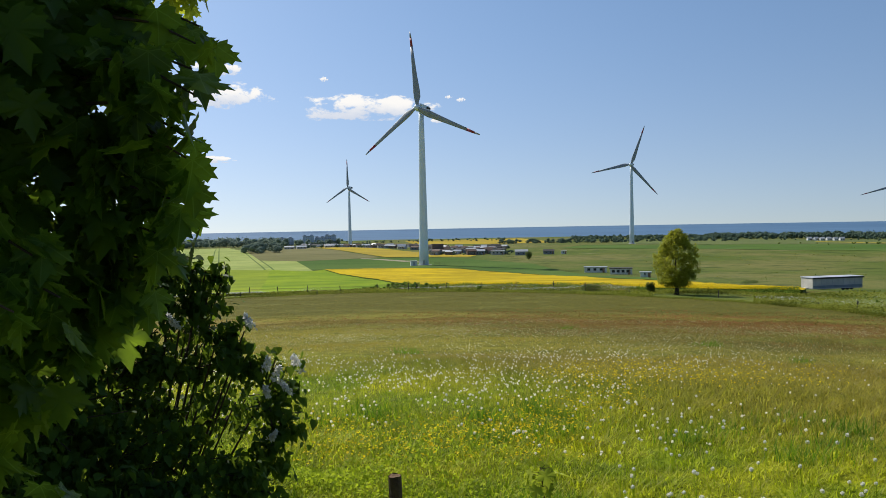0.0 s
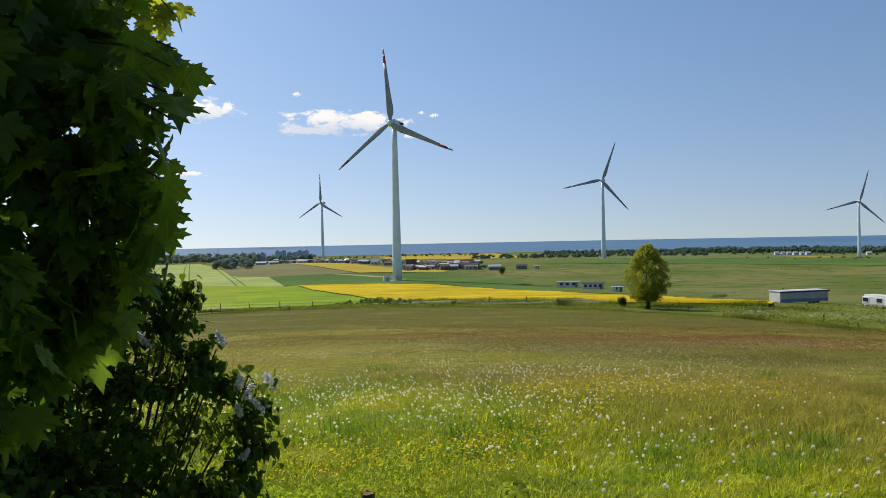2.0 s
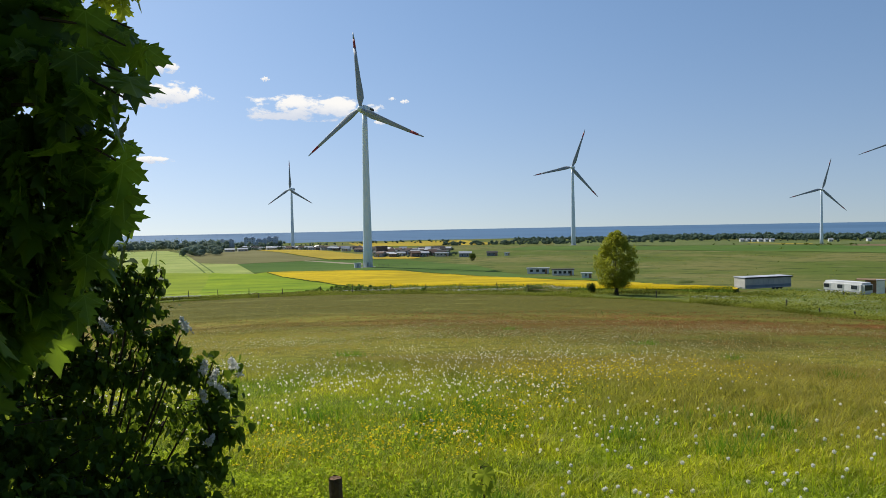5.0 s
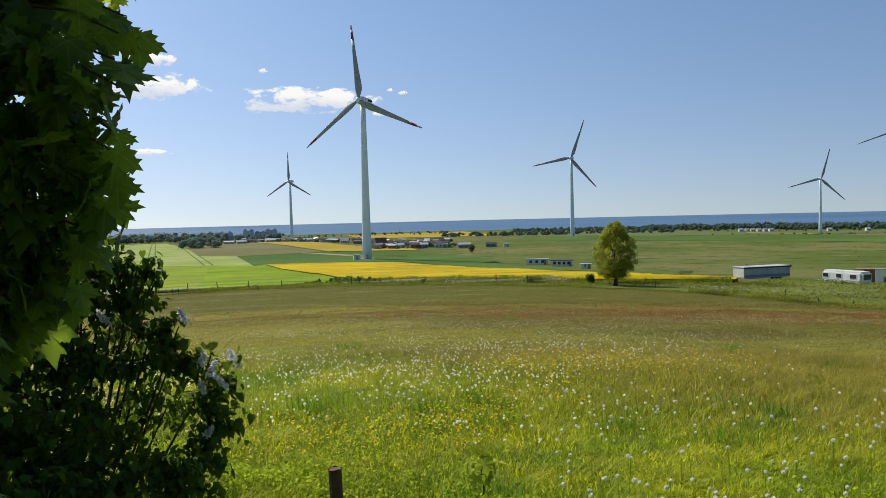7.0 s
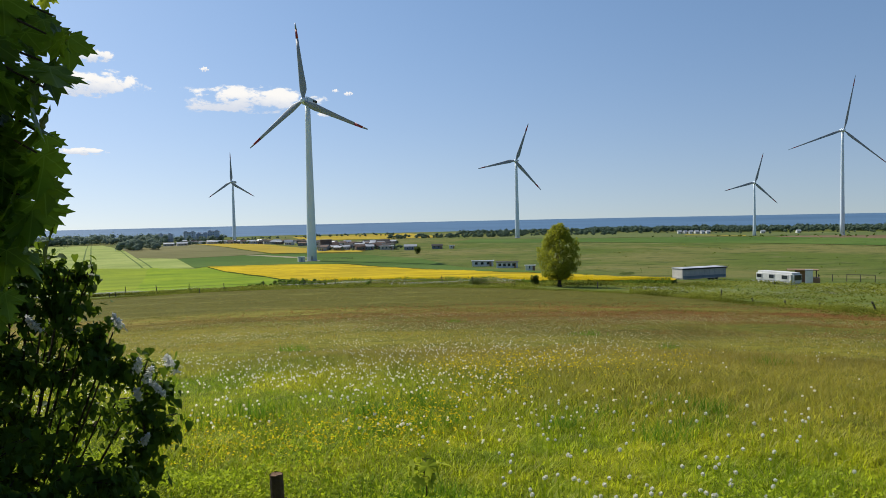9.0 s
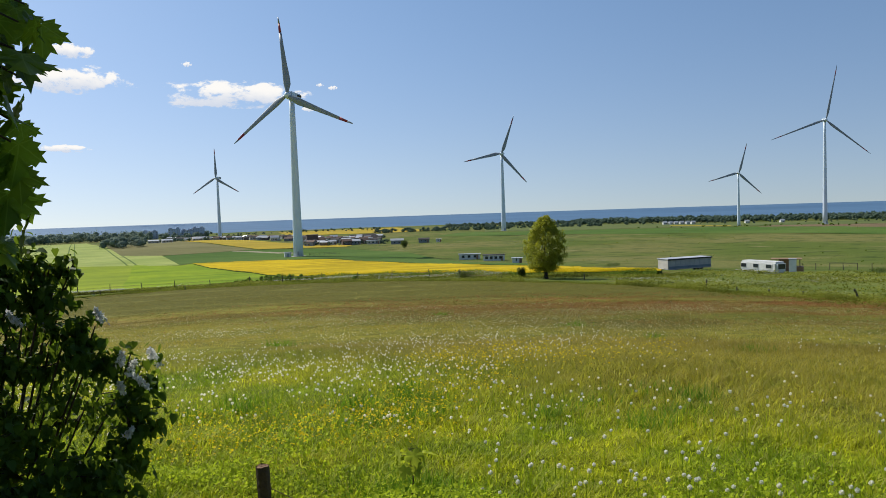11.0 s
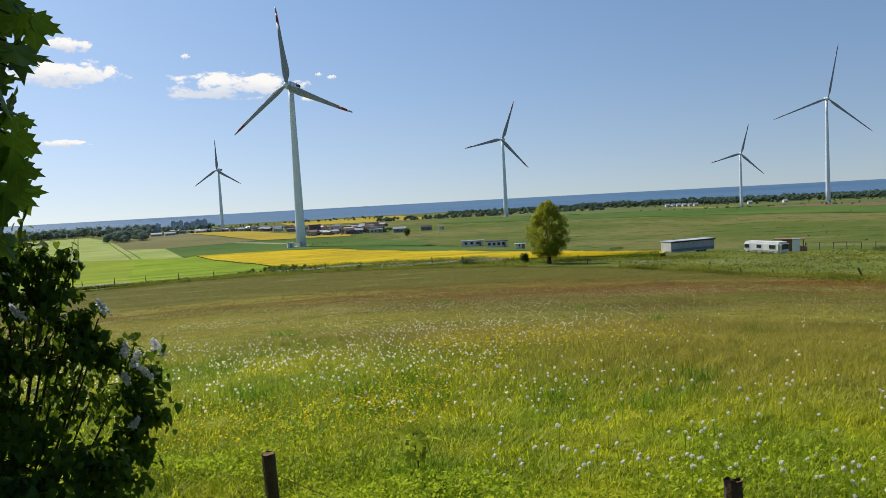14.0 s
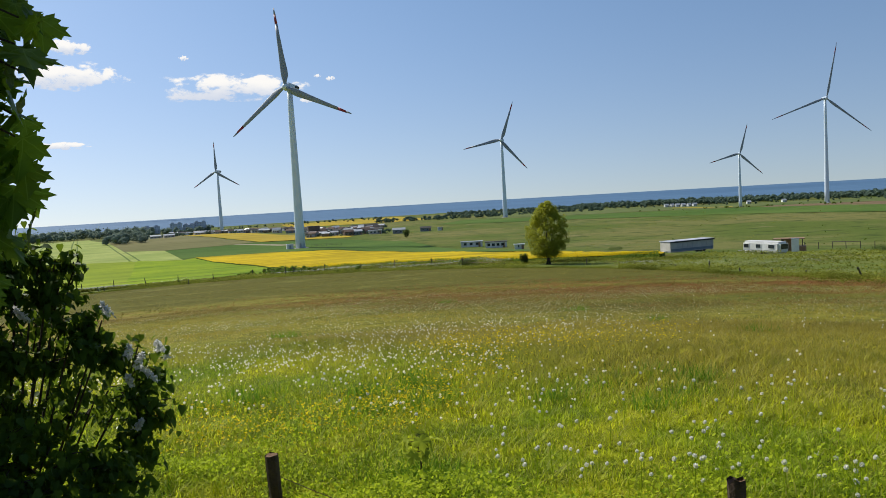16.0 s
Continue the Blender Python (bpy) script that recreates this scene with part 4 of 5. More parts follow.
CROWN_H, CROWN_W = [0.12, 0.2, 0.33, 0.47, 0.6, 0.72, 0.85, 0.97], [0.4, 0.68, 0.92, 1.0, 0.95, 0.8, 0.54, 0.12]


def lone_tree(bearing, distance, tall, wide):
    rng = np.random.default_rng(21)
    x, y = polar(bearing, distance)
    t = thing("tree", pose(x, y, float(land(x, y)) - 0.1), "round yellow-green tree in young leaf by the fence", "tree")
    part("trunk", tube([(0, 0, -0.1), (0.02, 0, 0.3), (0.05, 0, 0.9), (0.05, 0.05, 1.7)], [0.42, 0.30, 0.24, 0.2], 12), BARK, t, smooth=True)
    tips = []
    for k in range(34):
        a, r = k * 2.4 + rng.normal(0, 0.25), wide * 0.5 * rng.uniform(0.1, 1.0) ** 0.5
        zt = tall * rng.uniform(0.17, 0.97)
        r *= float(np.interp(zt / tall, CROWN_H, CROWN_W))
        tip = np.array((r * math.cos(a), r * math.sin(a), zt))
        mid = np.array((tip[0] * 0.4, tip[1] * 0.4, 0.6 + zt * 0.4))
        part("limb", tube([(0.04 * math.cos(a), 0.04 * math.sin(a), rng.uniform(0.5, 1.3)), mid, tip], [0.07, 0.03, 0.008], 5), BARK, t)
        tips += [tip, mid * 0.35 + tip * 0.65, mid * 0.7 + tip * 0.3 + rng.normal(0, 0.25, 3)]
    hearts = []
    for _ in range(380):
        h = rng.uniform(0.16, 0.97)
        edge = wide * 0.5 * float(np.interp(h, CROWN_H, CROWN_W)) * rng.uniform(0.1, 1) ** 0.5
        a = rng.uniform(0, 6.28)
        hearts.append((edge * math.cos(a), edge * math.sin(a), h * tall))
    pts = np.concatenate([clump(rng, p, (0.36, 0.36, 0.32), 62) for p in hearts])
    pts = pts[pts[:, 2] > 0.5]
    part("crown", scatter(OVAL, pts, turns(rng, len(pts), -1.3, 1.3), 0.175 * rng.uniform(0.6, 1.4, len(pts))), ELM, t)
    return t


lone_tree(17.68, 89, 7.8, 5.2)


# ======================= far fence =======================
def fence_post(x, y, tall, lean, turn, label="weathered wooden fence post in long grass"):
    t = thing("fence_post", pose(x, y, float(land(x, y)) - 0.15, lean, 0, turn), label, "fence post", "posts of the meadow fence")
    part("shaft", tube([(0, 0, 0), (0.01, 0, tall * 0.6), (0, 0, tall + 0.1), (0, 0, tall + 0.15)], [0.07, 0.065, 0.06, 0.04], 7), FENCEWOOD, t)
    return t


rng = random.Random(9)
LINE = [(-24, 128), (-17, 123), (-14.95, 126), (-12.8, 122), (-10.6, 121), (-8.1, 116), (-5.2, 117), (-2.8, 114), (-2.2, 116), (0.2, 112), (3.0, 109), (5.6, 105), (8.6, 101), (11.0, 97), (14.2, 92),
        (20.6, 84), (24.2, 77), (27.2, 71), (29.5, 67), (31.7, 62), (33.8, 58), (36.0, 53), (39.6, 48), (43.0, 46)]
posts = []
for b_, d_ in LINE:
    p = polar(b_, d_)
    posts.append(p)
    fence_post(*p, rng.uniform(1.15, 1.5) if b_ < 12 else 0.85 if b_ in (29.5, 39.6, 20.6) else 0.45, rng.uniform(-9, 9) if b_ < 38 else -28, rng.uniform(0, 360) if b_ < 38 else 90, "leaning fence post in the verge" if 38 < b_ < 41 else "weathered wooden fence post in long grass")
for b_, d_ in ((-16.0, 112), (-9.9, 110), (-15.6, 113)):
    fence_post(*polar(b_, d_), 0.8, rng.uniform(-14, 14), 0, "short old fence stake")
wires = thing("fence_wire", pose(0, 0, 0), "thin rusty wires along the meadow fence", "wire fence")
for h_ in (0.55, 1.0):
    for (xa, ya), (xb, yb) in zip(posts[:15], posts[1:15]):
        za, zb = float(land(xa, ya)) + h_, float(land(xb, yb)) + h_
        part("wire", tube([(xa, ya, za), ((xa + xb) / 2, (ya + yb) / 2, (za + zb) / 2 - 0.06), (xb, yb, zb)], [0.012] * 3, 4), WIRE, wires)
for k in range(9):
    b_ = 35.9 + k * 0.85
    fence_post(*polar(b_, 150 - k * 1.5), 1.3, rng.uniform(-5, 5), 0, "paddock post near the caravan")
rail = thing("paddock_rail", pose(0, 0, 0), "dark wooden rail between two paddock posts", "fence rail")
for k in range(1):
    (xa, ya), (xb, yb) = polar(37.6 + k * 1.7, 147 - k * 3), polar(39.3 + k * 1.7, 144 - k * 3)
    part("rail", tube([(xa, ya, float(land(xa, ya)) + 1.25), (xb, yb, float(land(xb, yb)) + 1.25)], [0.06, 0.06], 5), FENCEWOOD, rail)
gate = thing("compound_fence", pose(0, 0, 0), "low dark fence beside the turbine's foot", "fence")
for k in range(7):
    xa, ya = polar(-0.7 + k * 0.38, 400)
    part("post", tube([(xa, ya, float(land(xa, ya)) - 0.1), (xa, ya, float(land(xa, ya)) + 1.5)], [0.06, 0.06], 5), FENCEWOOD, gate)
    if k:
        for h_ in (0.8, 1.4):
            part("rail", tube([(xp, yp, float(land(xp, yp)) + h_), (xa, ya, float(land(xa, ya)) + h_)], [0.05, 0.05], 5), FENCEWOOD, gate)
    xp, yp = xa, ya


# ======================= near plants =======================
MAPLE_RIM = [(0, 0), (0.12, -0.10), (0.34, -0.15), (0.32, -0.04), (0.47, 0.0), (0.39, 0.09), (0.45, 0.16), (0.63, 0.19), (0.54, 0.28), (0.68, 0.45), (0.49, 0.42), (0.42, 0.53),
             (0.30, 0.46), (0.21, 0.50), (0.28, 0.63), (0.34, 0.77), (0.18, 0.72), (0.10, 0.85), (0.0, 1.04)]


def maple_leaf():
    """A lobed, toothed leaf folded along its veins: corners and triangles."""
    right = MAPLE_RIM
    left = [(-x, y) for x, y in right[1:-1]][::-1]
    rim = right + left
    v = [(x, y, 0.22 * abs(x) - 0.24 * y * y - 0.30 * x * x + 0.03 * math.sin(17 * x + 9 * y)) for x, y in rim] + [(0, 0.25, -0.03)]
    c = len(rim)
    return v, [(c, i, (i + 1) % c) for i in range(c)]


LEAF = maple_leaf()


def veined(name, dark, light, vein, through, tint):
    """A lobed leaf with pale veins running from its stalk into each lobe."""
    m, t, p = nodes_of(name)
    at = t.nodes.new("ShaderNodeTexCoord").outputs["Object"]
    sp = t.nodes.new("ShaderNodeSeparateXYZ")
    t.links.new(at, sp.inputs[0])
    side, along = math_of(t, "ABSOLUTE", sp.outputs[0]), sp.outputs[1]
    lines = None
    for lobe in (0, 54, 103):
        c_, s_ = math.cos(radians(lobe)), math.sin(radians(lobe))
        off = math_of(t, "ABSOLUTE", math_of(t, "SUBTRACT", math_of(t, "MULTIPLY", side, c_), math_of(t, "MULTIPLY", along, s_)))
        ahead = math_of(t, "GREATER_THAN", math_of(t, "ADD", math_of(t, "MULTIPLY", side, s_), math_of(t, "MULTIPLY", along, c_)), 0.0)
        hit = math_of(t, "MULTIPLY", math_of(t, "LESS_THAN", off, 0.014), ahead)
        lines = hit if lines is None else math_of(t, "MAXIMUM", lines, hit)
    rnd = t.nodes.new("ShaderNodeObjectInfo").outputs["Random"]
    c = mix_of(t, rnd, dark, light)
    c = mix_of(t, math_of(t, "MULTIPLY", span_of(t, noise_of(t, 7.0, 4.0, at), 0.35, 0.7), 0.4), c, dark)
    c = mix_of(t, math_of(t, "MULTIPLY", lines, 0.6), c, vein)
    t.links.new(c, p.inputs["Base Color"])
    p.inputs["Roughness"].default_value, p.inputs["Specular IOR Level"].default_value = 0.45, 0.3
    bump_of(t, p, lines, 0.4, 0.02)
    tr = t.nodes.new("ShaderNodeBsdfTranslucent")
    t.links.new(mix_of(t, 0.55, c, tint), tr.inputs["Color"])
    mx = t.nodes.new("ShaderNodeMixShader")
    mx.inputs[0].default_value = through
    t.links.new(p.outputs[0], mx.inputs[1])
    t.links.new(tr.outputs[0], mx.inputs[2])
    t.links.new(mx.outputs[0], t.nodes["Material Output"].inputs["Surface"])
    return m


# lighter than MAPLE: light on the rim leaves is put into the green
VEINED = veined("lit_veined_maple_leaf", (0.022, 0.06, 0.009), (0.078, 0.165, 0.02), (0.17, 0.28, 0.055), 0.56, (0.38, 0.54, 0.03))
# bright yellow-green puts sunlight on the top shoots into the leaf colour
SUNLIT_MAPLE = veined("sunlit_maple_leaf", (0.16, 0.23, 0.02), (0.42, 0.43, 0.03), (0.55, 0.56, 0.15), 0.6, (0.68, 0.72, 0.05))


def hang(rng, n):
    """Leaves that droop from their stalks, blades turned any way."""
    return turns(rng, n, -2.7, -0.5)


def maple():
    rng = np.random.default_rng(31)
    root = polar(-52, 3.4)
    t = thing("maple_tree", pose(0, 0, 0), "dark maple tree with drooping lobed leaves against the light", "tree")
    base = Vector((root[0], root[1], 0))
    part("trunk", tube([base + Vector((0, 0, -0.2)), base + Vector((0.02, 0, 0.5)), base + Vector((0.1, -0.1, 2.0)), base + Vector((0.3, -0.3, 4.5))], [0.24, 0.19, 0.15, 0.06], 12), BARK, t, smooth=True)
    # drooping boughs: bearing, height angle and distance of each tip, and how thick its foliage hangs
    # tips overhead, behind, and 5 m off are unseen foliage added to block light
    tips = [(-25.8, 18.5, 2.0, 0.16), (-25.4, 14.0, 1.75, 0.12), (-25.2, 10.4, 1.6, 0.10), (-26.6, 6.6, 1.6, 0.08), (-25.6, 2.6, 1.65, 0.05), (-26.8, -0.6, 1.7, 0.07),
            (-30, 17, 1.8, 0.20), (-30, 11, 1.7, 0.20), (-30.5, 5.5, 1.75, 0.15), (-30.5, -1, 1.8, 0.14), (-36, 14, 1.7, 0.26), (-37, 6, 1.8, 0.26), (-37, -2, 1.8, 0.26),
            (-30, 24, 2.1, 0.28), (-36, 24, 2.0, 0.3), (-34, -7, 1.75, 0.17), (-42, 10, 1.8, 0.3), (-42, 0, 1.8, 0.3), (-44, 22, 2.0, 0.35),
            (-31, 34, 2.2, 0.35), (-40, 36, 2.2, 0.4), (-46, 48, 2.4, 0.45), (-34, 46, 2.5, 0.42), (-60, 30, 2.2, 0.5), (-60, 55, 2.6, 0.6), (-90, 35, 2.4, 0.6), (-120, 30, 2.6, 0.7), (-110, 60, 2.8, 0.7), (-44, 62, 2.9, 0.5),
            (-150, 40, 2.9, 0.7), (-90, 10, 2.6, 0.6), (-125, 8, 2.8, 0.7), (-160, 15, 3.0, 0.7), (-170, 40, 3.0, 0.8), (160, 30, 3.2, 0.8), (130, 45, 3.2, 0.8), (180, 70, 3.0, 0.8), (-24.5, 26, 2.9, 0.3), (-22, 33, 3.0, 0.3), (-24, 38, 3.0, 0.38), (-37, 13, 3.3, 0.42), (-43, 16, 3.3, 0.5), (-33, 9, 3.4, 0.2), (-39, 4, 3.2, 0.26), (-46, 6, 3.0, 0.5),
            (-33, -20, 2.1, 0.10), (-28.5, -4.5, 1.8, 0.14), (-30.5, -7.5, 1.8, 0.15), (-24.2, -2.0, 1.75, 0.08), (-25.2, -5.2, 1.8, 0.09),
            (-34, 20, 5.0, 0.6), (-37, 27, 5.4, 0.7), (-42, 20, 5.0, 0.7), (-33, 28, 5.6, 0.6), (-39, 34, 5.2, 0.7)]
    crowd = []
    for bearing, up, dist, spread in tips:
        tip = toward(bearing, up, dist)
        start = np.array((root[0] + 0.1, root[1] - 0.1, max(1.4, min(3.8, tip[2] + 0.5))))
        mid = start * 0.45 + tip * 0.55 + np.array((0, 0, 0.15))
        part("bough", tube([start, mid, tip], [0.035, 0.016, 0.005], 6), TWIG, t)
        n = int((80 if spread < 0.4 else 30) * (spread / 0.2) ** 1.5)
        p = np.concatenate([clump(rng, tip, (spread, spread, spread * 1.15), n), clump(rng, mid, (spread * 1.2, spread * 1.2, spread), n // 3)])
        crowd.append(p[np.linalg.norm(p - np.array((0.03, -0.04, 1.7)), axis=1) > 1.15])
    p = np.concatenate(crowd)
    part("crown", scatter(LEAF, p, hang(rng, len(p)), rng.uniform(0.06, 0.105, len(p))), MAPLE, t)
    # unseen extra crown over and behind the lane, added to darken the leaves
    over = [(b_, u_, 3.2 + 0.5 * math.sin(b_ + u_)) for u_ in (32, 52, 74) for b_ in range(80, 300, 30)]
    crowd = []
    for o in over:
        tip = toward(*o)
        start = np.array((root[0] + 0.2, root[1] - 0.2, 3.2))
        part("bough", tube([start, start * 0.5 + tip * 0.5 + (0, 0, 0.2), tip], [0.04, 0.022, 0.006], 6), TWIG, t)
        crowd.append(clump(rng, tip, (0.9, 0.9, 0.6), 70))
    p = np.concatenate(crowd)
    part("crown", scatter(LEAF, p, hang(rng, len(p)), rng.uniform(0.11, 0.17, len(p))), MAPLE, t)
    # outer twigs with single leaves: bearing and height angle of the twig's end, distance, reach
    shape = mesh_from("leaf", *LEAF)
    shape.materials.append(VEINED)
    sunlit_leaf = mesh_from("leaf", *LEAF)
    sunlit_leaf.materials.append(SUNLIT_MAPLE)
    ends = [(-17.0, 14.6, 1.8, 0.2), (-19.6, 4.6, 1.6, 0.2), (-20.4, 2.6, 1.6, 0.2), (-20.0, 0.8, 1.65, 0.2), (-28.2, -1.6, 1.45, 0.16), (-26.6, -4.6, 1.45, 0.14), (-29.4, -5.4, 1.4, 0.14), (-17.3, 13.4, 1.6, 0.2), (-17.6, 11.6, 1.5, 0.18), (-17.5, 9.8, 1.45, 0.2), (-17.6, 6.8, 1.55, 0.2), (-17.5, 5.2, 1.55, 0.2),
            (-18.0, 3.6, 1.6, 0.22), (-18.4, 2.0, 1.6, 0.22), (-18.6, 0.8, 1.65, 0.22), (-21.0, 15.0, 1.7, 0.2), (-20.8, 11.2, 1.6, 0.2),
            (-25.0, -3.4, 1.7, 0.2), (-19.6, 19.6, 2.0, 0.22), (-30.0, -15.5, 1.6, 0.16), (-27.5, -19.0, 1.7, 0.14),
            (-19.6, -0.6, 1.65, 0.2), (-20.4, -2.4, 1.7, 0.2), (-21.6, -4.4, 1.7, 0.18), (-18.9, 8.2, 1.5, 0.2)]
    rng = np.random.default_rng(33)
    for bearing, up, dist, reach in ends:
        e = toward(bearing - (1.0 if up > 9.5 else 1.7 if up > 3 else 1.2), up, dist)
        away = np.array((-0.85, rng.uniform(-0.1, 0.45), rng.uniform(0.1, 0.4)))
        s = e + away * reach
        part("twig", tube([s, (s + e) / 2 + (0, 0, 0.015), e], [0.004, 0.003, 0.002], 5), TWIG, t)
        for k in range(11):
            u = 1 - k / 11
            base = s * (1 - u) + e * u + np.clip(rng.normal(0, 0.032, 3), -0.05, 0.05)
            r = turns(rng, 1, -2.6, -0.9)[0]
            ob = new("leaf", shape)
            ob.parent = t
            ob.matrix_basis = Matrix.Translation(base.tolist()) @ Matrix(r.tolist()).to_4x4() @ Matrix.Scale(float(rng.uniform(0.05, 0.092)), 4)
    # shoots at the top of the gap, sunlight put into their bright leaf colour
    for bearing, up in ((-20.9, 16.4), (-19.6, 16.1), (-18.5, 16.3), (-17.6, 16.6), (-21.8, 16.6)):
        e = toward(bearing, up, 2.7)
        s = e + np.array((-0.18, 0.05, 0.16))
        part("twig", tube([s, (s + e) / 2 + (0, 0, 0.02), e], [0.004, 0.003, 0.002], 5), TWIG, t)
        for k in range(9):
            ob = new("leaf", sunlit_leaf)
            ob.parent = t
            at = s + (e - s) * rng.uniform(0.4, 1.0) + rng.normal(0, 0.025, 3)
            ob.matrix_basis = Matrix.Translation(at.tolist()) @ Matrix(turns(rng, 1, -2.2, -0.4)[0].tolist()).to_4x4() @ Matrix.Scale(float(rng.uniform(0.04, 0.07)), 4)


maple()


def lilac():
    rng = np.random.default_rng(41)
    t = thing("lilac_bush", pose(0, 0, 0), "lilac bush with heart-shaped leaves and white flower spikes", "bush")
    x, y = polar(-25, 4.2)
    foot = np.array((x, y, float(land(x, y)) - 0.1))
    # bearing, height angle, distance and half-sizes of each leafy branch
    limbs = [(-13.2, -11.2, 3.6, 0.15, 0.22, 170), (-12.6, -14.6, 3.6, 0.14, 0.17, 170), (-15.6, -9.3, 3.6, 0.17, 0.14, 150), (-16.2, -13.0, 3.8, 0.22, 0.24, 170),
             (-19.6, -8.8, 3.8, 0.28, 0.20, 260), (-20.5, -13.5, 3.9, 0.32, 0.30, 300), (-25, -10, 3.8, 0.40, 0.35, 420), (-26, -16, 3.6, 0.42, 0.3, 420), (-31, -12, 3.5, 0.5, 0.5, 600),
             (-25, -5, 3.9, 0.35, 0.28, 330), (-31, -3, 3.8, 0.45, 0.4, 420), (-17.4, -17.5, 3.6, 0.25, 0.16, 110), (-37, -9, 3.3, 0.5, 0.6, 500), (-24, -20, 3.2, 0.4, 0.2, 380), (-30, -19, 3.2, 0.45, 0.3, 480), (-20, -17, 3.4, 0.3, 0.2, 240), (-16.9, -3.4, 3.6, 0.08, 0.07, 50), (-18.3, -3.2, 3.6, 0.10, 0.06, 60), (-18.0, -5.2, 3.6, 0.14, 0.09, 75), (-20.6, -5.2, 3.7, 0.16, 0.14, 70),
             (-20.5, -3.8, 3.7, 0.16, 0.13, 110), (-18.6, -4.8, 3.6, 0.10, 0.10, 70), (-15.4, -7.8, 3.6, 0.13, 0.09, 100), (-17.0, -7.0, 3.6, 0.13, 0.08, 90), (-13.6, -16.9, 3.55, 0.15, 0.14, 150), (-15.4, -18.6, 3.4, 0.18, 0.14, 170), (-15.5, -21.0, 3.3, 0.22, 0.14, 220), (-18.5, -22.5, 3.1, 0.24, 0.14, 190), (-23, -3.0, 3.8, 0.20, 0.16, 90), (-19.2, -2.6, 3.6, 0.10, 0.06, 40), (-21.4, -1.2, 3.7, 0.14, 0.12, 60)]
    pts = []
    for bearing, up, dist, wide, tall, n in limbs:
        c = toward(bearing, up, dist)
        mid = foot * 0.42 + c * 0.58 + np.array((0.04, 0, -0.12))
        part("branch", tube([foot + rng.normal(0, 0.12, 3) * (1, 1, 0), mid, c], [0.011, 0.007, 0.003], 6), TWIG, t)
        dense = 0.95 if bearing > -19 else 1.15 if bearing > -22 else 2.5
        ends = clump(rng, c, (wide, wide, tall), max(6, int(n * dense / 8)))
        for k, e in enumerate(ends):
            s = mid * 0.12 + c * 0.88 + (e - c) * 0.25
            bow = (s + e) / 2 + rng.normal(0, 0.02, 3) + (0, 0, 0.025)
            if k % 5 == 0:
                part("twig", tube([s, bow, e], [0.005, 0.0035, 0.002], 5), TWIG, t)
            u = np.linspace(0.25, 1.0, 12)[:, None]
            pts.append((1 - u) ** 2 * s + 2 * u * (1 - u) * bow + u * u * e + rng.normal(0, 0.016, (12, 3)))
    p = np.concatenate(pts)
    part("foliage", scatter(HEART, p, turns(rng, len(p), -2.1, 0.1), rng.uniform(0.026, 0.052, len(p))), LILAC, t)
    # flower spikes
    for bearing, up, dist, tall in ((-14.0, -10.9, 3.48, 0.15), (-13.4, -11.6, 3.45, 0.13), (-11.5, -10.6, 3.5, 0.13), (-12.0, -12.7, 3.45, 0.12), (-11.2, -11.1, 3.55, 0.10), (-14.8, -7.6, 3.5, 0.14), 
                                    (-13.7, -15.9, 3.5, 0.10), (-13.8, -12.8, 3.5, 0.11), (-20.0, -7.3, 3.5, 0.13)):
        c, tall = toward(bearing, up, dist), tall * 0.46
        k = 110
        u = rng.uniform(0, 1, k) ** 0.8
        a = rng.uniform(0, 6.28, k)
        r = 0.30 * tall * (1 - u) ** 0.6 * rng.uniform(0.6, 1, k)
        lean = rng.normal(0, 0.7, 2)
        q = np.stack([r * np.cos(a) + lean[0] * u * tall, r * np.sin(a) + lean[1] * u * tall, u * tall], 1) + c
        part("flower_spike", scatter(OVAL, q, turns(rng, k, -1.5, 1.5), rng.uniform(0.013, 0.021, k)), PETAL, t, "white lilac flower spike")


lilac()


def near_post(bearing, distance, top, radius, label, lean, splinter):
    x, y = polar(bearing, distance)
    g = float(land(x, y))
    t = thing("fence_post", pose(x, y, g - 0.2, lean[0], lean[1], 25), label, "fence post", "posts by the lane")
    tall = top - g + 0.2
    rng = np.random.default_rng(int(radius * 1000))
    sides = 9
    bm = bmesh.new()
    rings = []
    for k in range(9):
        z = tall * k / 8
        rings.append([bm.verts.new((radius * (1 + 0.07 * math.sin(3 * a + 1) + 0.04 * math.sin(5 * a + k)) * math.cos(a), radius * (0.92 + 0.05 * math.sin(4 * a)) * math.sin(a), z + (rng.uniform(-splinter, splinter) if k == 8 else 0)))
                      for a in (2 * math.pi * i / sides for i in range(sides))])
    for r0, r1 in zip(rings, rings[1:]):
        for i in range(sides):
            bm.faces.new((r0[i], r0[(i + 1) % sides], r1[(i + 1) % sides], r1[i]))
    part("shaft", bm, POSTWOOD, t, "dark cracked wood")
    cap = bmesh.new()
    mid = cap.verts.new((0, 0, tall - splinter))
    ring = [cap.verts.new((0.97 * radius * math.cos(a), 0.9 * radius * math.sin(a), tall + rng.uniform(-splinter, splinter * 0.4))) for a in (2 * math.pi * i / 14 for i in range(14))]
    for i in range(14):
        cap.faces.new((mid, ring[i], ring[(i + 1) % 14]))
    part("top", cap, BROKEN, t, "frayed brown end grain")
    return t


P1 = toward(-4.5, -18.7, 4.3) + np.array((0.046, -0.048, 0.0))
near_post(math.degrees(math.atan2(P1[0], P1[1])), math.hypot(P1[0], P1[1]), P1[2], 0.036, "dark weathered fence post among ground plants", (2, -3), 0.006)
P2 = toward(30.9, -21.5, 3.6) + np.array((0.073, -0.073, -0.026))
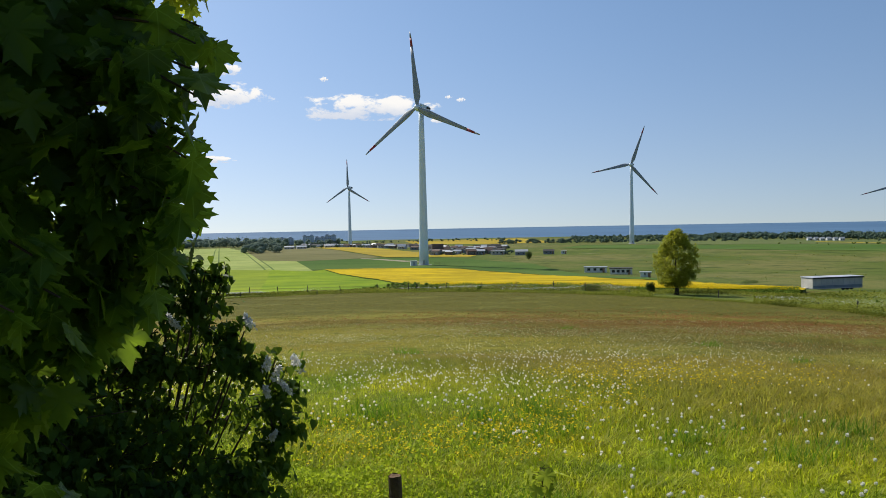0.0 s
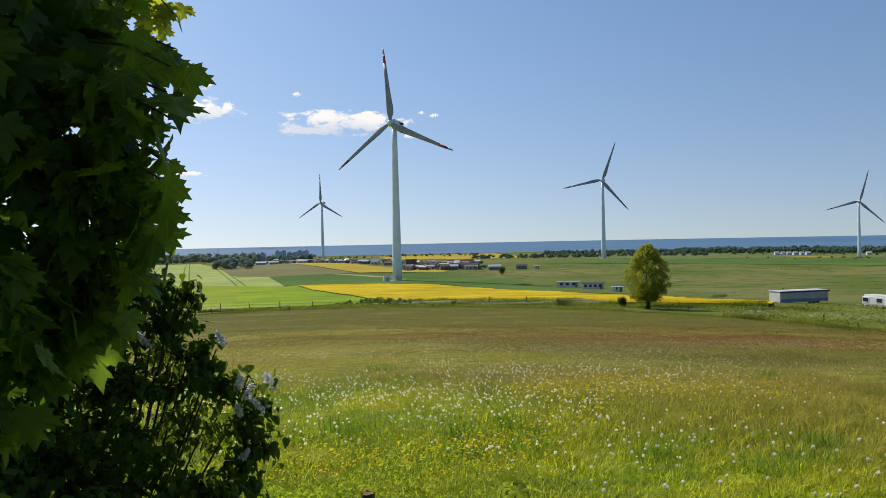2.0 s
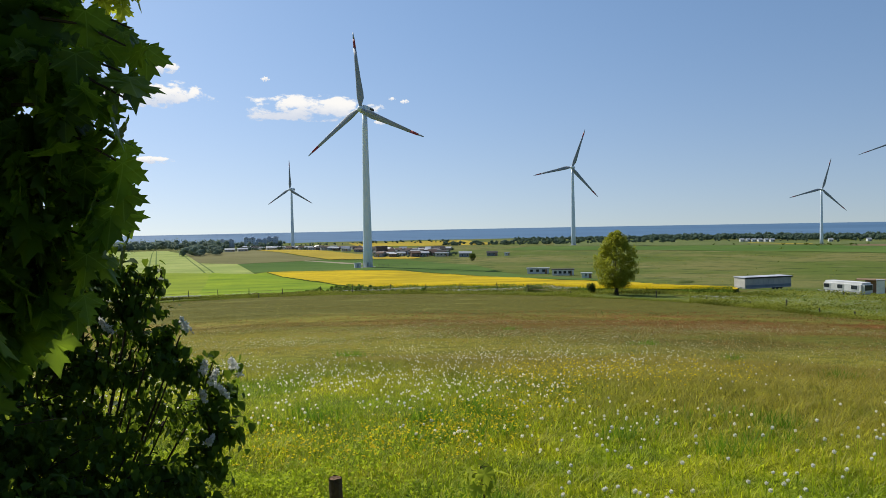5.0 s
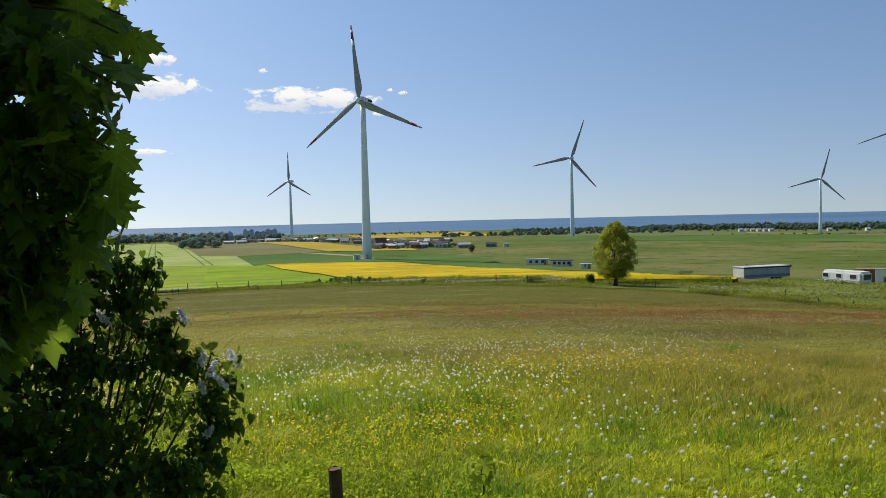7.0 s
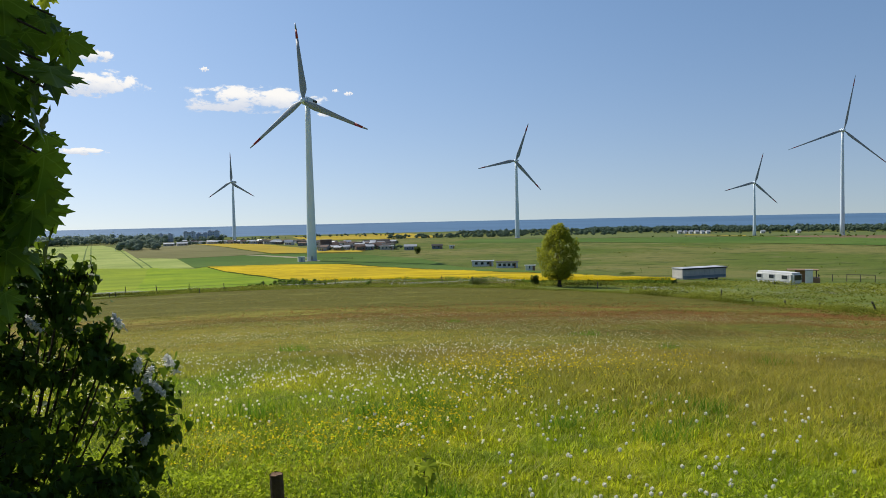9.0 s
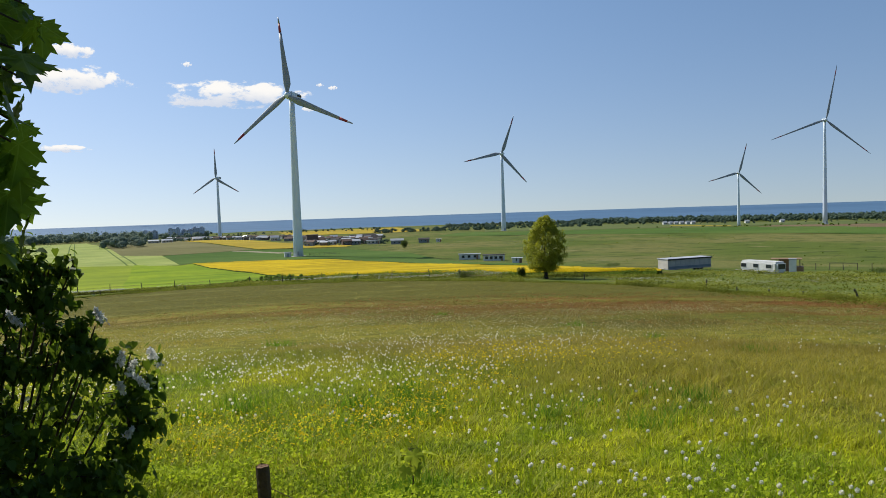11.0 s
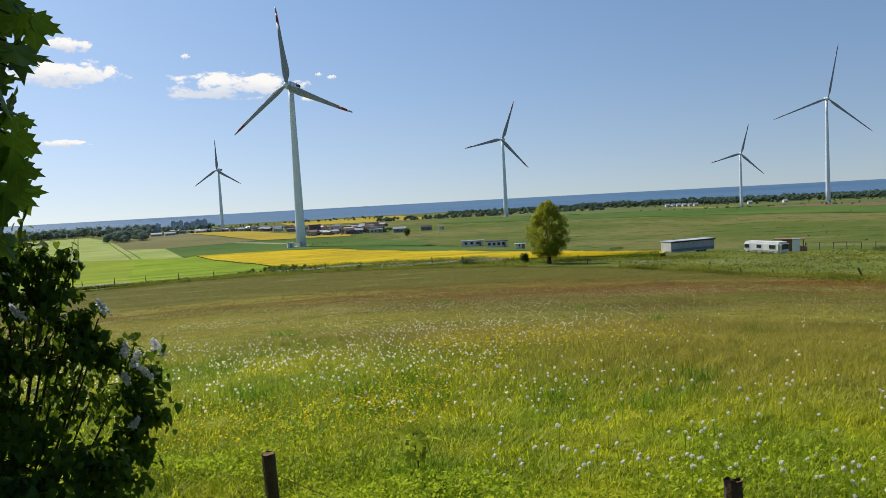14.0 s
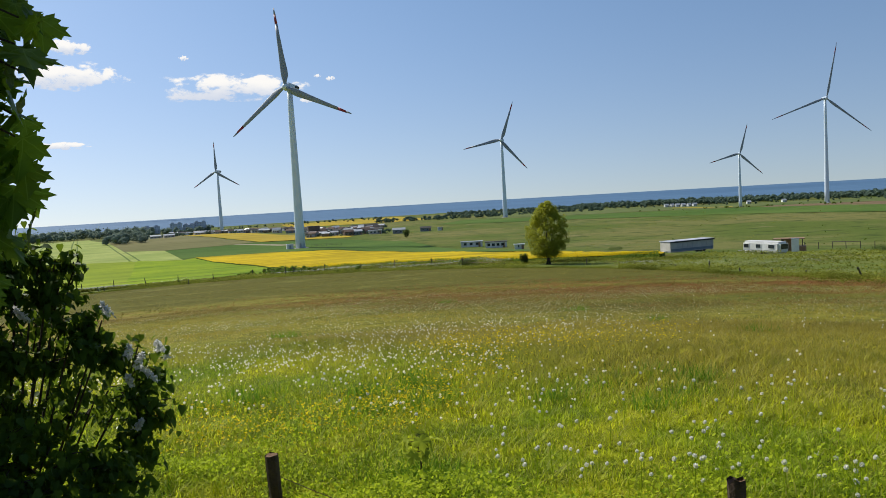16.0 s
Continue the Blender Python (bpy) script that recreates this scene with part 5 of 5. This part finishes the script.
near_post(math.degrees(math.atan2(P2[0], P2[1])), math.hypot(P2[0], P2[1]), P2[2], 0.042, "thick rotten fence post with a frayed top", (-2, 1), 0.022)
w = thing("barbed_wire", pose(0, 0, 0), "slack rusty barbed wire between the posts", "wire")
a_, b_ = Vector(P1) - Vector((0, 0, 0.13)), Vector(P2) - Vector((0, 0, 0.18))
line = [a_.lerp(b_, k / 10) - Vector((0, 0, 0.22 * math.sin(math.pi * k / 10))) for k in range(11)]
part("strand", tube(line, [0.0022] * 11, 5), WIRE, w)
for k in range(1, 10):
    c = line[k]
    part("barb", tube([c + Vector((-0.008, 0.01, 0.014)), c, c + Vector((0.01, -0.006, -0.013))], [0.0013, 0.002, 0.0013], 4), WIRE, w)


def sapling():
    rng = np.random.default_rng(51)
    top = toward(6.3, -18.6, 4.5) + np.array((0.07, -0.07, -0.02))
    g = float(land(top[0], top[1]))
    t = thing("maple_sapling", pose(top[0], top[1], g - 0.05), "young maple sapling with a few broad pale leaves", "sapling")
    h_ = top[2] - g + 0.09
    part("stem", tube([(0.0, 0, 0), (0.02, 0, h_ * 0.5), (0.0, 0.01, h_)], [0.006, 0.005, 0.003], 6), TWIG, t)
    for k in range(11):
        a, z = k * 2.4, h_ * rng.uniform(0.72, 1.0)
        d = Vector((math.cos(a), math.sin(a), 0.15))
        s = Vector((0.005, 0.0, z))
        e = s + d * rng.uniform(0.03, 0.08)
        part("stalk", tube([s, e], [0.002, 0.0015], 4), TWIG, t)
        lf = part("leaf", (np.array(LEAF[0]), np.array(LEAF[1])), YOUNGLEAF, t)
        lf.matrix_basis = Matrix.Translation(e) @ pose(0, 0, 0, 0, 0, math.degrees(a) - 90) @ pose(0, 0, 0, rng.uniform(-75, -5), rng.uniform(-25, 25), 0) @ Matrix.Scale(rng.uniform(0.07, 0.125), 4)


sapling()


# ======================= meadow growth =======================
def patch(x, y, s, k):
    """Soft drifts between 0 and 1."""
    return 0.5 + 0.25 * (np.sin(x * s + 1.7 * np.sin(y * s * 0.7 + k)) + np.sin(y * s * 1.3 + 1.3 * np.sin(x * s * 0.9 + 2 * k)))


EDGE_B, EDGE_D = [-32, -17.6, -8, 2, 10.8, 17.6, 22.4, 27, 29, 33, 38.6, 46], [124, 109, 116, 105, 93, 82.5, 76, 70, 66, 58, 47, 42]


def sector(rng, n, r0, r1, b0=-32, b1=46):
    r = np.sqrt(rng.uniform(r0 * r0, r1 * r1, n))
    a = np.radians(rng.uniform(b0, b1, n))
    return r * np.sin(a), r * np.cos(a)


def grass(name, seed, n, r0, r1, h0, h1, wide, label):
    rng = np.random.default_rng(seed)
    per = 22
    x, y = sector(rng, n // per, r0, r1, -26, 43)
    x, y = np.repeat(x, per), np.repeat(y, per)
    n = len(x)
    gap = 0.05 + 0.006 * np.hypot(x, y)
    ox, oy = rng.normal(0, 1, n) * gap, rng.normal(0, 1, n) * gap
    x, y = x + ox, y + oy
    tuft = np.repeat(rng.uniform(0.55, 1.25, n // per), per)
    inside = np.hypot(x, y) < np.interp(np.degrees(np.arctan2(x, y)), EDGE_B, EDGE_D) + rng.normal(0, 3.6, n)
    x, y, ox, oy, tuft = x[inside], y[inside], ox[inside], oy[inside], tuft[inside]
    n = len(x)
    d = patch(x, y, 0.9, 1.0)
    tall = (h0 + (h1 - h0) * np.clip(0.75 * d + rng.normal(0.15, 0.22, n), 0, 1.2)) * tuft
    z = land(x, y) - 0.02
    a, lean = np.arctan2(oy, ox) + rng.normal(0, 0.7, n), rng.uniform(0.3, 1.8, n) * tall
    dx, dy = np.cos(a), np.sin(a)
    w_ = wide * rng.uniform(0.6, 1.3, n)
    px, py = -dy * w_, dx * w_
    base = np.stack([x, y, z], 1)
    side = np.stack([px, py, np.zeros(n)], 1)
    mid = base + np.stack([dx * lean * 0.3, dy * lean * 0.3, tall * 0.6], 1)
    tip = base + np.stack([dx * lean, dy * lean, tall], 1)
    v = np.stack([base - side, base + side, mid + side * 0.8, mid - side * 0.8, tip], 1).reshape(-1, 3)
    f = (np.array([(0, 1, 2), (0, 2, 3), (3, 2, 4)])[None] + (np.arange(n) * 5)[:, None, None]).reshape(-1, 3)
    if r0 > 10:
        v, f = np.stack([base - side, base + side, tip], 1).reshape(-1, 3), np.arange(3 * n).reshape(-1, 3)
    tagged(part(name, (v, f), GRASS), label, "grass", kind="stuff")


grass("meadow_grass", 61, 220000, 2.6, 13, 0.03, 0.11, 0.0042, "lush green meadow grass by the lane")
grass("hay_grass", 62, 180000, 12, 42, 0.03, 0.10, 0.0075, "olive flowering hay grass of the meadow")
def border_grass():
    """Long tufts that hang over the line between meadow and verge."""
    rng = np.random.default_rng(70)
    n = 26000
    b0 = rng.uniform(-28, 45, n)
    d0 = np.interp(b0, EDGE_B, EDGE_D)
    d0 = d0 + rng.normal(0, 0.016, n) * d0
    x, y = d0 * np.sin(np.radians(b0)), d0 * np.cos(np.radians(b0))
    tall = rng.uniform(0.10, 0.26, n) * (0.4 + 1.2 * patch(x, y, 0.5, 3.0)) * np.where((b0 > 16) & (b0 < 23), 0.3, 1.0)
    a, wide = rng.uniform(0, 6.28, n), 0.012 + 0.0001 * d0
    base = np.stack([x, y, land(x, y) - 0.02], 1)
    side = np.stack([-np.sin(a) * wide, np.cos(a) * wide, np.zeros(n)], 1)
    tip = base + np.stack([np.cos(a) * tall * 0.5, np.sin(a) * tall * 0.5, tall + 0.12], 1)
    v = np.stack([base - side, base + side, tip], 1).reshape(-1, 3)
    tagged(part("border_grass", (v, np.arange(3 * n).reshape(-1, 3)), WEED), "long green grass where meadow and verge meet", "grass", kind="stuff")


border_grass()
grass("brow_grass", 63, 150000, 30, 118, 0.04, 0.13, 0.016, "brownish seeding grass towards the fence")


def rank_tufts():
    """Darker, taller clumps of grass here and there in the meadow."""
    rng = np.random.default_rng(69)
    cx, cy = sector(rng, 22, 4.3, 7.6, -22, 34)
    lone = [polar(33.2, 11.5), polar(9.5, 25.0), polar(26, 13), polar(-3, 14), polar(20, 17)]
    cx, cy = np.append(cx, [q[0] for q in lone]), np.append(cy, [q[1] for q in lone])
    m, k = len(cx), 130
    spread = np.repeat(rng.uniform(0.05, 0.17, m), k)
    x = np.repeat(cx, k) + rng.normal(0, 1, m * k) * spread * 1.5
    y = np.repeat(cy, k) + rng.normal(0, 1, m * k) * spread
    n = len(x)
    z = land(x, y) - 0.02
    tall, a = rng.uniform(0.07, 0.19, n), rng.uniform(0, 6.28, n)
    wide = 0.004 + 0.0002 * np.hypot(x, y)
    base = np.stack([x, y, z], 1)
    side = np.stack([-np.sin(a) * wide, np.cos(a) * wide, np.zeros(n)], 1)
    tip = base + np.stack([np.cos(a) * tall * 0.6, np.sin(a) * tall * 0.6, tall], 1)
    v = np.stack([base - side, base + side, tip], 1).reshape(-1, 3)
    tagged(part("rank_grass", (v, np.arange(3 * n).reshape(-1, 3)), RANK), "rank dark green grass clumps in the meadow", "grass", kind="stuff")


rank_tufts()


def verge_growth():
    """Tall weeds and cow parsley along the fence."""
    rng = np.random.default_rng(64)
    n = 85000
    b0 = rng.uniform(-26, 44, n)
    lb, ld = [p[0] for p in LINE], [p[1] for p in LINE]
    wide = np.interp(b0, [-26, -14, -10, -2, 4, 12, 18, 26, 34, 44], [6, 6, 14, 22, 40, 22, 13, 22, 50, 60])
    d0 = np.interp(b0, lb, ld) + rng.uniform(-0.25, 1.0, n) * wide
    x, y = d0 * np.sin(np.radians(b0)), d0 * np.cos(np.radians(b0))
    shade = (b0 > 16.0) & (b0 < 23.0) & (d0 < 88.5)
    keep = (patch(x, y, 0.25, 3.0) + rng.uniform(-0.3, 0.3, n) > 0.24) & (~shade | (rng.uniform(0, 1, n) < 0.04))
    x, y = x[keep], y[keep]
    p = np.stack([x, y, land(x, y) + rng.uniform(0.02, 0.2, len(x)) + 0.9 * np.clip(patch(x, y, 0.3, 5.0) - 0.38, 0, 1) * rng.uniform(0.2, 1, len(x))], 1)
    s = scatter(BLADELET, p, turns(rng, len(p), -0.3, 0.9), np.hypot(p[:, 0], p[:, 1]) * 0.0021 * rng.uniform(0.5, 1.6, len(p)))
    tagged(part("verge_weeds", s, WEED), "rank green weeds along the fence", "weeds", kind="stuff")
    q = p[(patch(p[:, 0], p[:, 1], 0.16, 7.0) > 0.66)][::4]
    q = q + np.array((0, 0, 0.35))
    tagged(part("cow_parsley", scatter(OVAL, q, turns(rng, len(q), -0.4, 0.4), q[:, 1] * 0.0014 * rng.uniform(0.5, 1.5, len(q))), UMBEL), "whitish cow parsley along the fence line", "wild flowers", kind="stuff")


verge_growth()


def rape_margin():
    """Dark weeds at the foot of the standing rape."""
    rng = np.random.default_rng(68)
    n = 9000
    b0 = rng.uniform(-3.2, 26, n)
    d0 = np.interp(b0, [-3.2, -1.3, 2, 6.5, 12, 16, 22.4, 26.8], [218, 180, 165, 150, 121, 101, 100, 98]) - rng.uniform(0, 1, n) ** 1.5 * np.interp(b0, [-3, 5, 12, 26], [10, 9, 5, 3])
    x, y = d0 * np.sin(np.radians(b0)), d0 * np.cos(np.radians(b0))
    tall = 0.25 + 0.75 * patch(x, y, 0.35, 2.0)
    p = np.stack([x, y, land(x, y) + tall * rng.uniform(0.1, 0.9, n)], 1)
    s = scatter(OVAL, p, turns(rng, n, -0.2, 1.4), d0 * 0.0021 * rng.uniform(0.6, 1.5, n))
    tagged(part("field_margin_weeds", s, SCRUB), "dark green weeds at the foot of the rape", "weeds", kind="stuff")


rape_margin()


def rape_heads():
    """Flower heads that stand out along the near side of the rape."""
    rng = np.random.default_rng(73)
    n = 16000
    b0 = 26 - 27 * rng.uniform(0, 1, n) ** 1.4
    d0 = np.interp(b0, [-5, -1.3, 2, 6.5, 12, 16, 22.4, 26.2], [258, 180, 165, 150, 121, 101, 100, 98]) + (0.25 * rng.uniform(0, 1, n) ** 2.5 - 0.01) * np.interp(b0, [-5, 5, 26], [200, 140, 60])
    x, y = d0 * np.sin(np.radians(b0)), d0 * np.cos(np.radians(b0))
    p = np.stack([x, y, land(x, y) + 0.52 + 0.28 * patch(x, y, 0.5, 2.0) * rng.uniform(0, 1.2, n)], 1)
    s = scatter(OVAL, p, turns(rng, n, 0.2, 1.4), d0 * 0.0013 * rng.uniform(0.5, 1.4, n))
    tagged(part("rape_flowers", s, RAPE_HEAD), "yellow flower heads of the standing rape", "crop", kind="stuff")


rape_heads()


def ground_plants():
    rng = np.random.default_rng(65)
    n = 56000
    x, y = sector(rng, n, 2.3, 5.6, -34, 44)
    az, r = np.degrees(np.arctan2(x, y)), np.hypot(x, y)
    limit = np.interp(az, [-34, -18, -8, 2, 8, 16, 24, 30, 44], [5.6, 5.4, 5.2, 4.6, 4.2, 3.9, 3.9, 4.2, 4.2])
    keep = (r + rng.normal(0, 0.25, n) < limit) & (patch(x, y, 3.1, 5.0) + rng.uniform(-0.2, 0.2, n) > 0.38)
    x, y = x[keep], y[keep]
    p = np.stack([x, y, land(x, y) + 0.04 + 0.30 * patch(x, y, 3.3, 2.0) * rng.uniform(0.4, 1, len(x))], 1)
    s = scatter(OVAL, p, turns(rng, len(p), -1.1, 1.3), rng.uniform(0.014, 0.036, len(p)))
    tagged(part("ground_elder", s, GREENS), "bright green low leaves covering the bank", "ground plants", kind="stuff")


ground_plants()


STAR = ([(1, 1, 0), (-1, 1, 0), (-1, -1, 0), (1, -1, 0), (1, 0, 1), (-1, 0, 1), (-1, 0, -1), (1, 0, -1), (0, 1, 1), (0, -1, 1), (0, -1, -1), (0, 1, -1)],
        [(0, 1, 2), (0, 2, 3), (4, 5, 6), (4, 6, 7), (8, 9, 10), (8, 10, 11)])


def puff(rng):
    """A dandelion clock: many thin spokes of down round one heart."""
    d = rng.normal(size=(110, 3))
    d /= np.linalg.norm(d, axis=1)[:, None]
    spoke = ([(0, 0, 0.1), (0.2, 0.0, 0.9), (0, 0.05, 1.0), (-0.2, 0, 0.9)], [(0, 1, 2), (0, 2, 3)])
    q = np.array([Vector(k).to_track_quat("Z", "Y").to_matrix() for k in d])
    return scatter(spoke, np.zeros((110, 3)), q, rng.uniform(0.85, 1.0, 110))


def dandelions():
    rng = np.random.default_rng(66)
    n = 60000
    x, y = sector(rng, n, 5.2, 34)
    r, az = np.hypot(x, y), np.degrees(np.arctan2(x, y))
    drift = np.clip((0.35 * patch(x, y, 0.6, 4.0) + 0.35 * patch(x, y, 1.9, 9.0) + 0.30 * patch(x, y, 5.1, 3.0) - 0.44) * 8.0, 0.03, 2.6)
    side = np.interp(az, [-32, 14, 24, 34, 46], [1, 1, 0.55, 0.2, 0.1])
    band = np.interp(r, [5.2, 6.5, 7.5, 11, 13, 15, 20, 34], [0.18, 0.4, 0.62, 0.6, 0.33, 0.16, 0.05, 0.01])
    bank = 0.8 * np.exp(-((az + 3.5) / 5.5) ** 2 - ((r - 17.3) / 1.5) ** 2)
    keep = rng.uniform(0, 1, n) < side * drift * band + bank * (0.4 + 0.5 * drift)
    x, y, r = x[keep], y[keep], r[keep]
    p = np.stack([x, y, land(x, y) + rng.uniform(0.10, 0.26, len(x))], 1)
    size = rng.uniform(0.005, 0.0105, len(x)) * np.interp(r, [6, 9, 14, 20], [1.15, 0.95, 0.72, 0.68])
    tagged(part("dandelion_clocks", scatter(STAR, p, turns(rng, len(p), -1, 1), size), CLOCK), "white dandelion clocks all over the meadow", "wild flowers", kind="stuff")
    m = 40000
    x, y = sector(rng, m, 5.0, 9.5)
    keep = patch(x, y, 0.55, 6.0) * 0.7 + 0.3 * patch(x, y, 1.9, 1.0) + rng.uniform(-0.16, 0.16, m) > np.interp(np.hypot(x, y), [5, 7.5, 9.5], [0.71, 0.73, 0.97]) + np.interp(np.degrees(np.arctan2(x, y)), [-20, 0, 10, 30], [0.10, 0.06, -0.09, -0.07])
    x, y = x[keep], y[keep]
    p = np.stack([x, y, land(x, y) + rng.uniform(0.12, 0.32, len(x))], 1)
    cup = ([(0, 0, 0)] + [(math.cos(a), math.sin(a), 0.35) for a in (k * 1.2566 for k in range(5))], [(0, k + 1, (k + 1) % 5 + 1) for k in range(5)])
    tagged(part("buttercups", scatter(cup, p, turns(rng, len(p), -0.6, 0.6), rng.uniform(0.007, 0.0115, len(p))), BUTTER), "yellow buttercups in drifts across the meadow", "wild flowers", kind="stuff")
    # the clocks nearest to the lane, one by one
    head = mesh_from("head", *puff(np.random.default_rng(67)))
    head.materials.append(DOWN)
    for k in range(150):
        b0 = rng.uniform(13, 43) if k < 120 else rng.uniform(-10, 20)
        d0 = 3.9 + 2.3 * rng.uniform(0, 1) ** 1.6 if k < 120 else rng.uniform(5.2, 7.0)
        px, py = polar(b0, d0)
        tall = rng.uniform(0.16, 0.30)
        t = thing("dandelion", pose(px, py, float(land(px, py)) - 0.02, 0, 0, rng.uniform(0, 360)), "white dandelion clock on a thin stalk", "dandelion", "dandelion clocks by the lane")
        part("stalk", tube([(0, 0, 0), (0.012, 0, tall * 0.6), (0.02, 0, tall)], [0.0025, 0.002, 0.002], 5), GREENS, t)
        hd = new("head", head)
        hd.parent = t
        hd.matrix_basis = Matrix.Translation((0.02, 0, tall)) @ Matrix.Scale(float(rng.uniform(0.011, 0.0165)), 4)


dandelions()


def seed_heads(name, seed, n, r0, r1, size, material, label, category, b0=-24, b1=44):
    """Small heads on the grass tops, in drifts."""
    rng = np.random.default_rng(seed)
    x, y = sector(rng, n, r0, r1, b0, b1)
    r, az = np.hypot(x, y), np.degrees(np.arctan2(x, y))
    fade = np.clip((r1 - r) / (0.5 * r1), 0, 1) * np.clip((r - r0) / (0.35 * r0), 0, 1) * np.clip((az - b0) / 14, 0, 1)
    keep = (0.6 * patch(x, y, 0.5, seed) + 0.4 * patch(x * 0.6, y * 1.7, 0.31, seed + 2) + rng.uniform(-0.25, 0.25, n) > 0.5) & (rng.uniform(0, 1, n) < fade)
    x, y = x[keep], y[keep]
    r = np.hypot(x, y)
    chip = ([(-0.4, 0, 0), (0.4, 0, 0), (0.3, 0, 1), (-0.3, 0, 1)], [(0, 1, 2), (0, 2, 3)])
    p = np.stack([x, y, land(x, y) + rng.uniform(0.04, 0.15, len(x))], 1)
    s = scatter(chip, p, turns(rng, len(p), -0.7, 0.7), size * r * rng.uniform(0.6, 1.5, len(x)))
    tagged(part(name, s, material), label, category, kind="stuff")


seed_heads("grass_seed_heads", 81, 60000, 5.5, 34, 0.0008, STRAW, "tan seed heads of the hay grass", "grass")
seed_heads("sorrel_heads", 84, 30000, 14, 62, 0.0009, SORREL, "rust-red sorrel heads towards the brow", "wild flowers", -14, 44)
seed_heads("plantain_leaves", 87, 16000, 5.5, 60, 0.0008, DARKBLADE, "dark leaves between the meadow grass", "weeds")


# ======================= clouds =======================
def cloud(bearing, up, wide, tall, seed, roll=0.0):
    """A bank of cloud far out over the sea: a gently bulging sheet, 4.6 km off."""
    d = 4600.0
    bm = bmesh.new()
    grid = bmesh.ops.create_grid(bm, x_segments=24, y_segments=10, size=0.5)
    wx, hx = d * radians(wide), d * radians(tall)
    for v in bm.verts:
        u, w_ = v.co.x, v.co.y
        v.co = Vector((u * wx, (u * u + w_ * w_) * wx * 0.25, w_ * hx))
    c = toward(bearing, up, d)
    ob = part("cloud", bm, cloud_material(seed))
    ob.matrix_basis = pose(*c, 0, roll, -bearing)
    tagged(ob, "small white fair-weather cloud over the sea", "cloud", "fair-weather clouds", "structure")


cloud(-5.7, 9.4, 14.6, 2.5, 1.0)
cloud(-17.1, 10.1, 11.4, 2.4, 2.3)
cloud(-17.0, 11.9, 5.8, 1.3, 3.1)
cloud(-17.6, 5.2, 5.5, 0.7, 4.4)
cloud(-9.0, 11.2, 0.9, 0.5, 5.2)
cloud(-0.3, 8.1, 2.0, 0.6, 6.7)
cloud(1.6, 9.6, 0.9, 0.45, 7.7)
cloud(0.6, 9.8, 0.8, 0.35, 8.3)
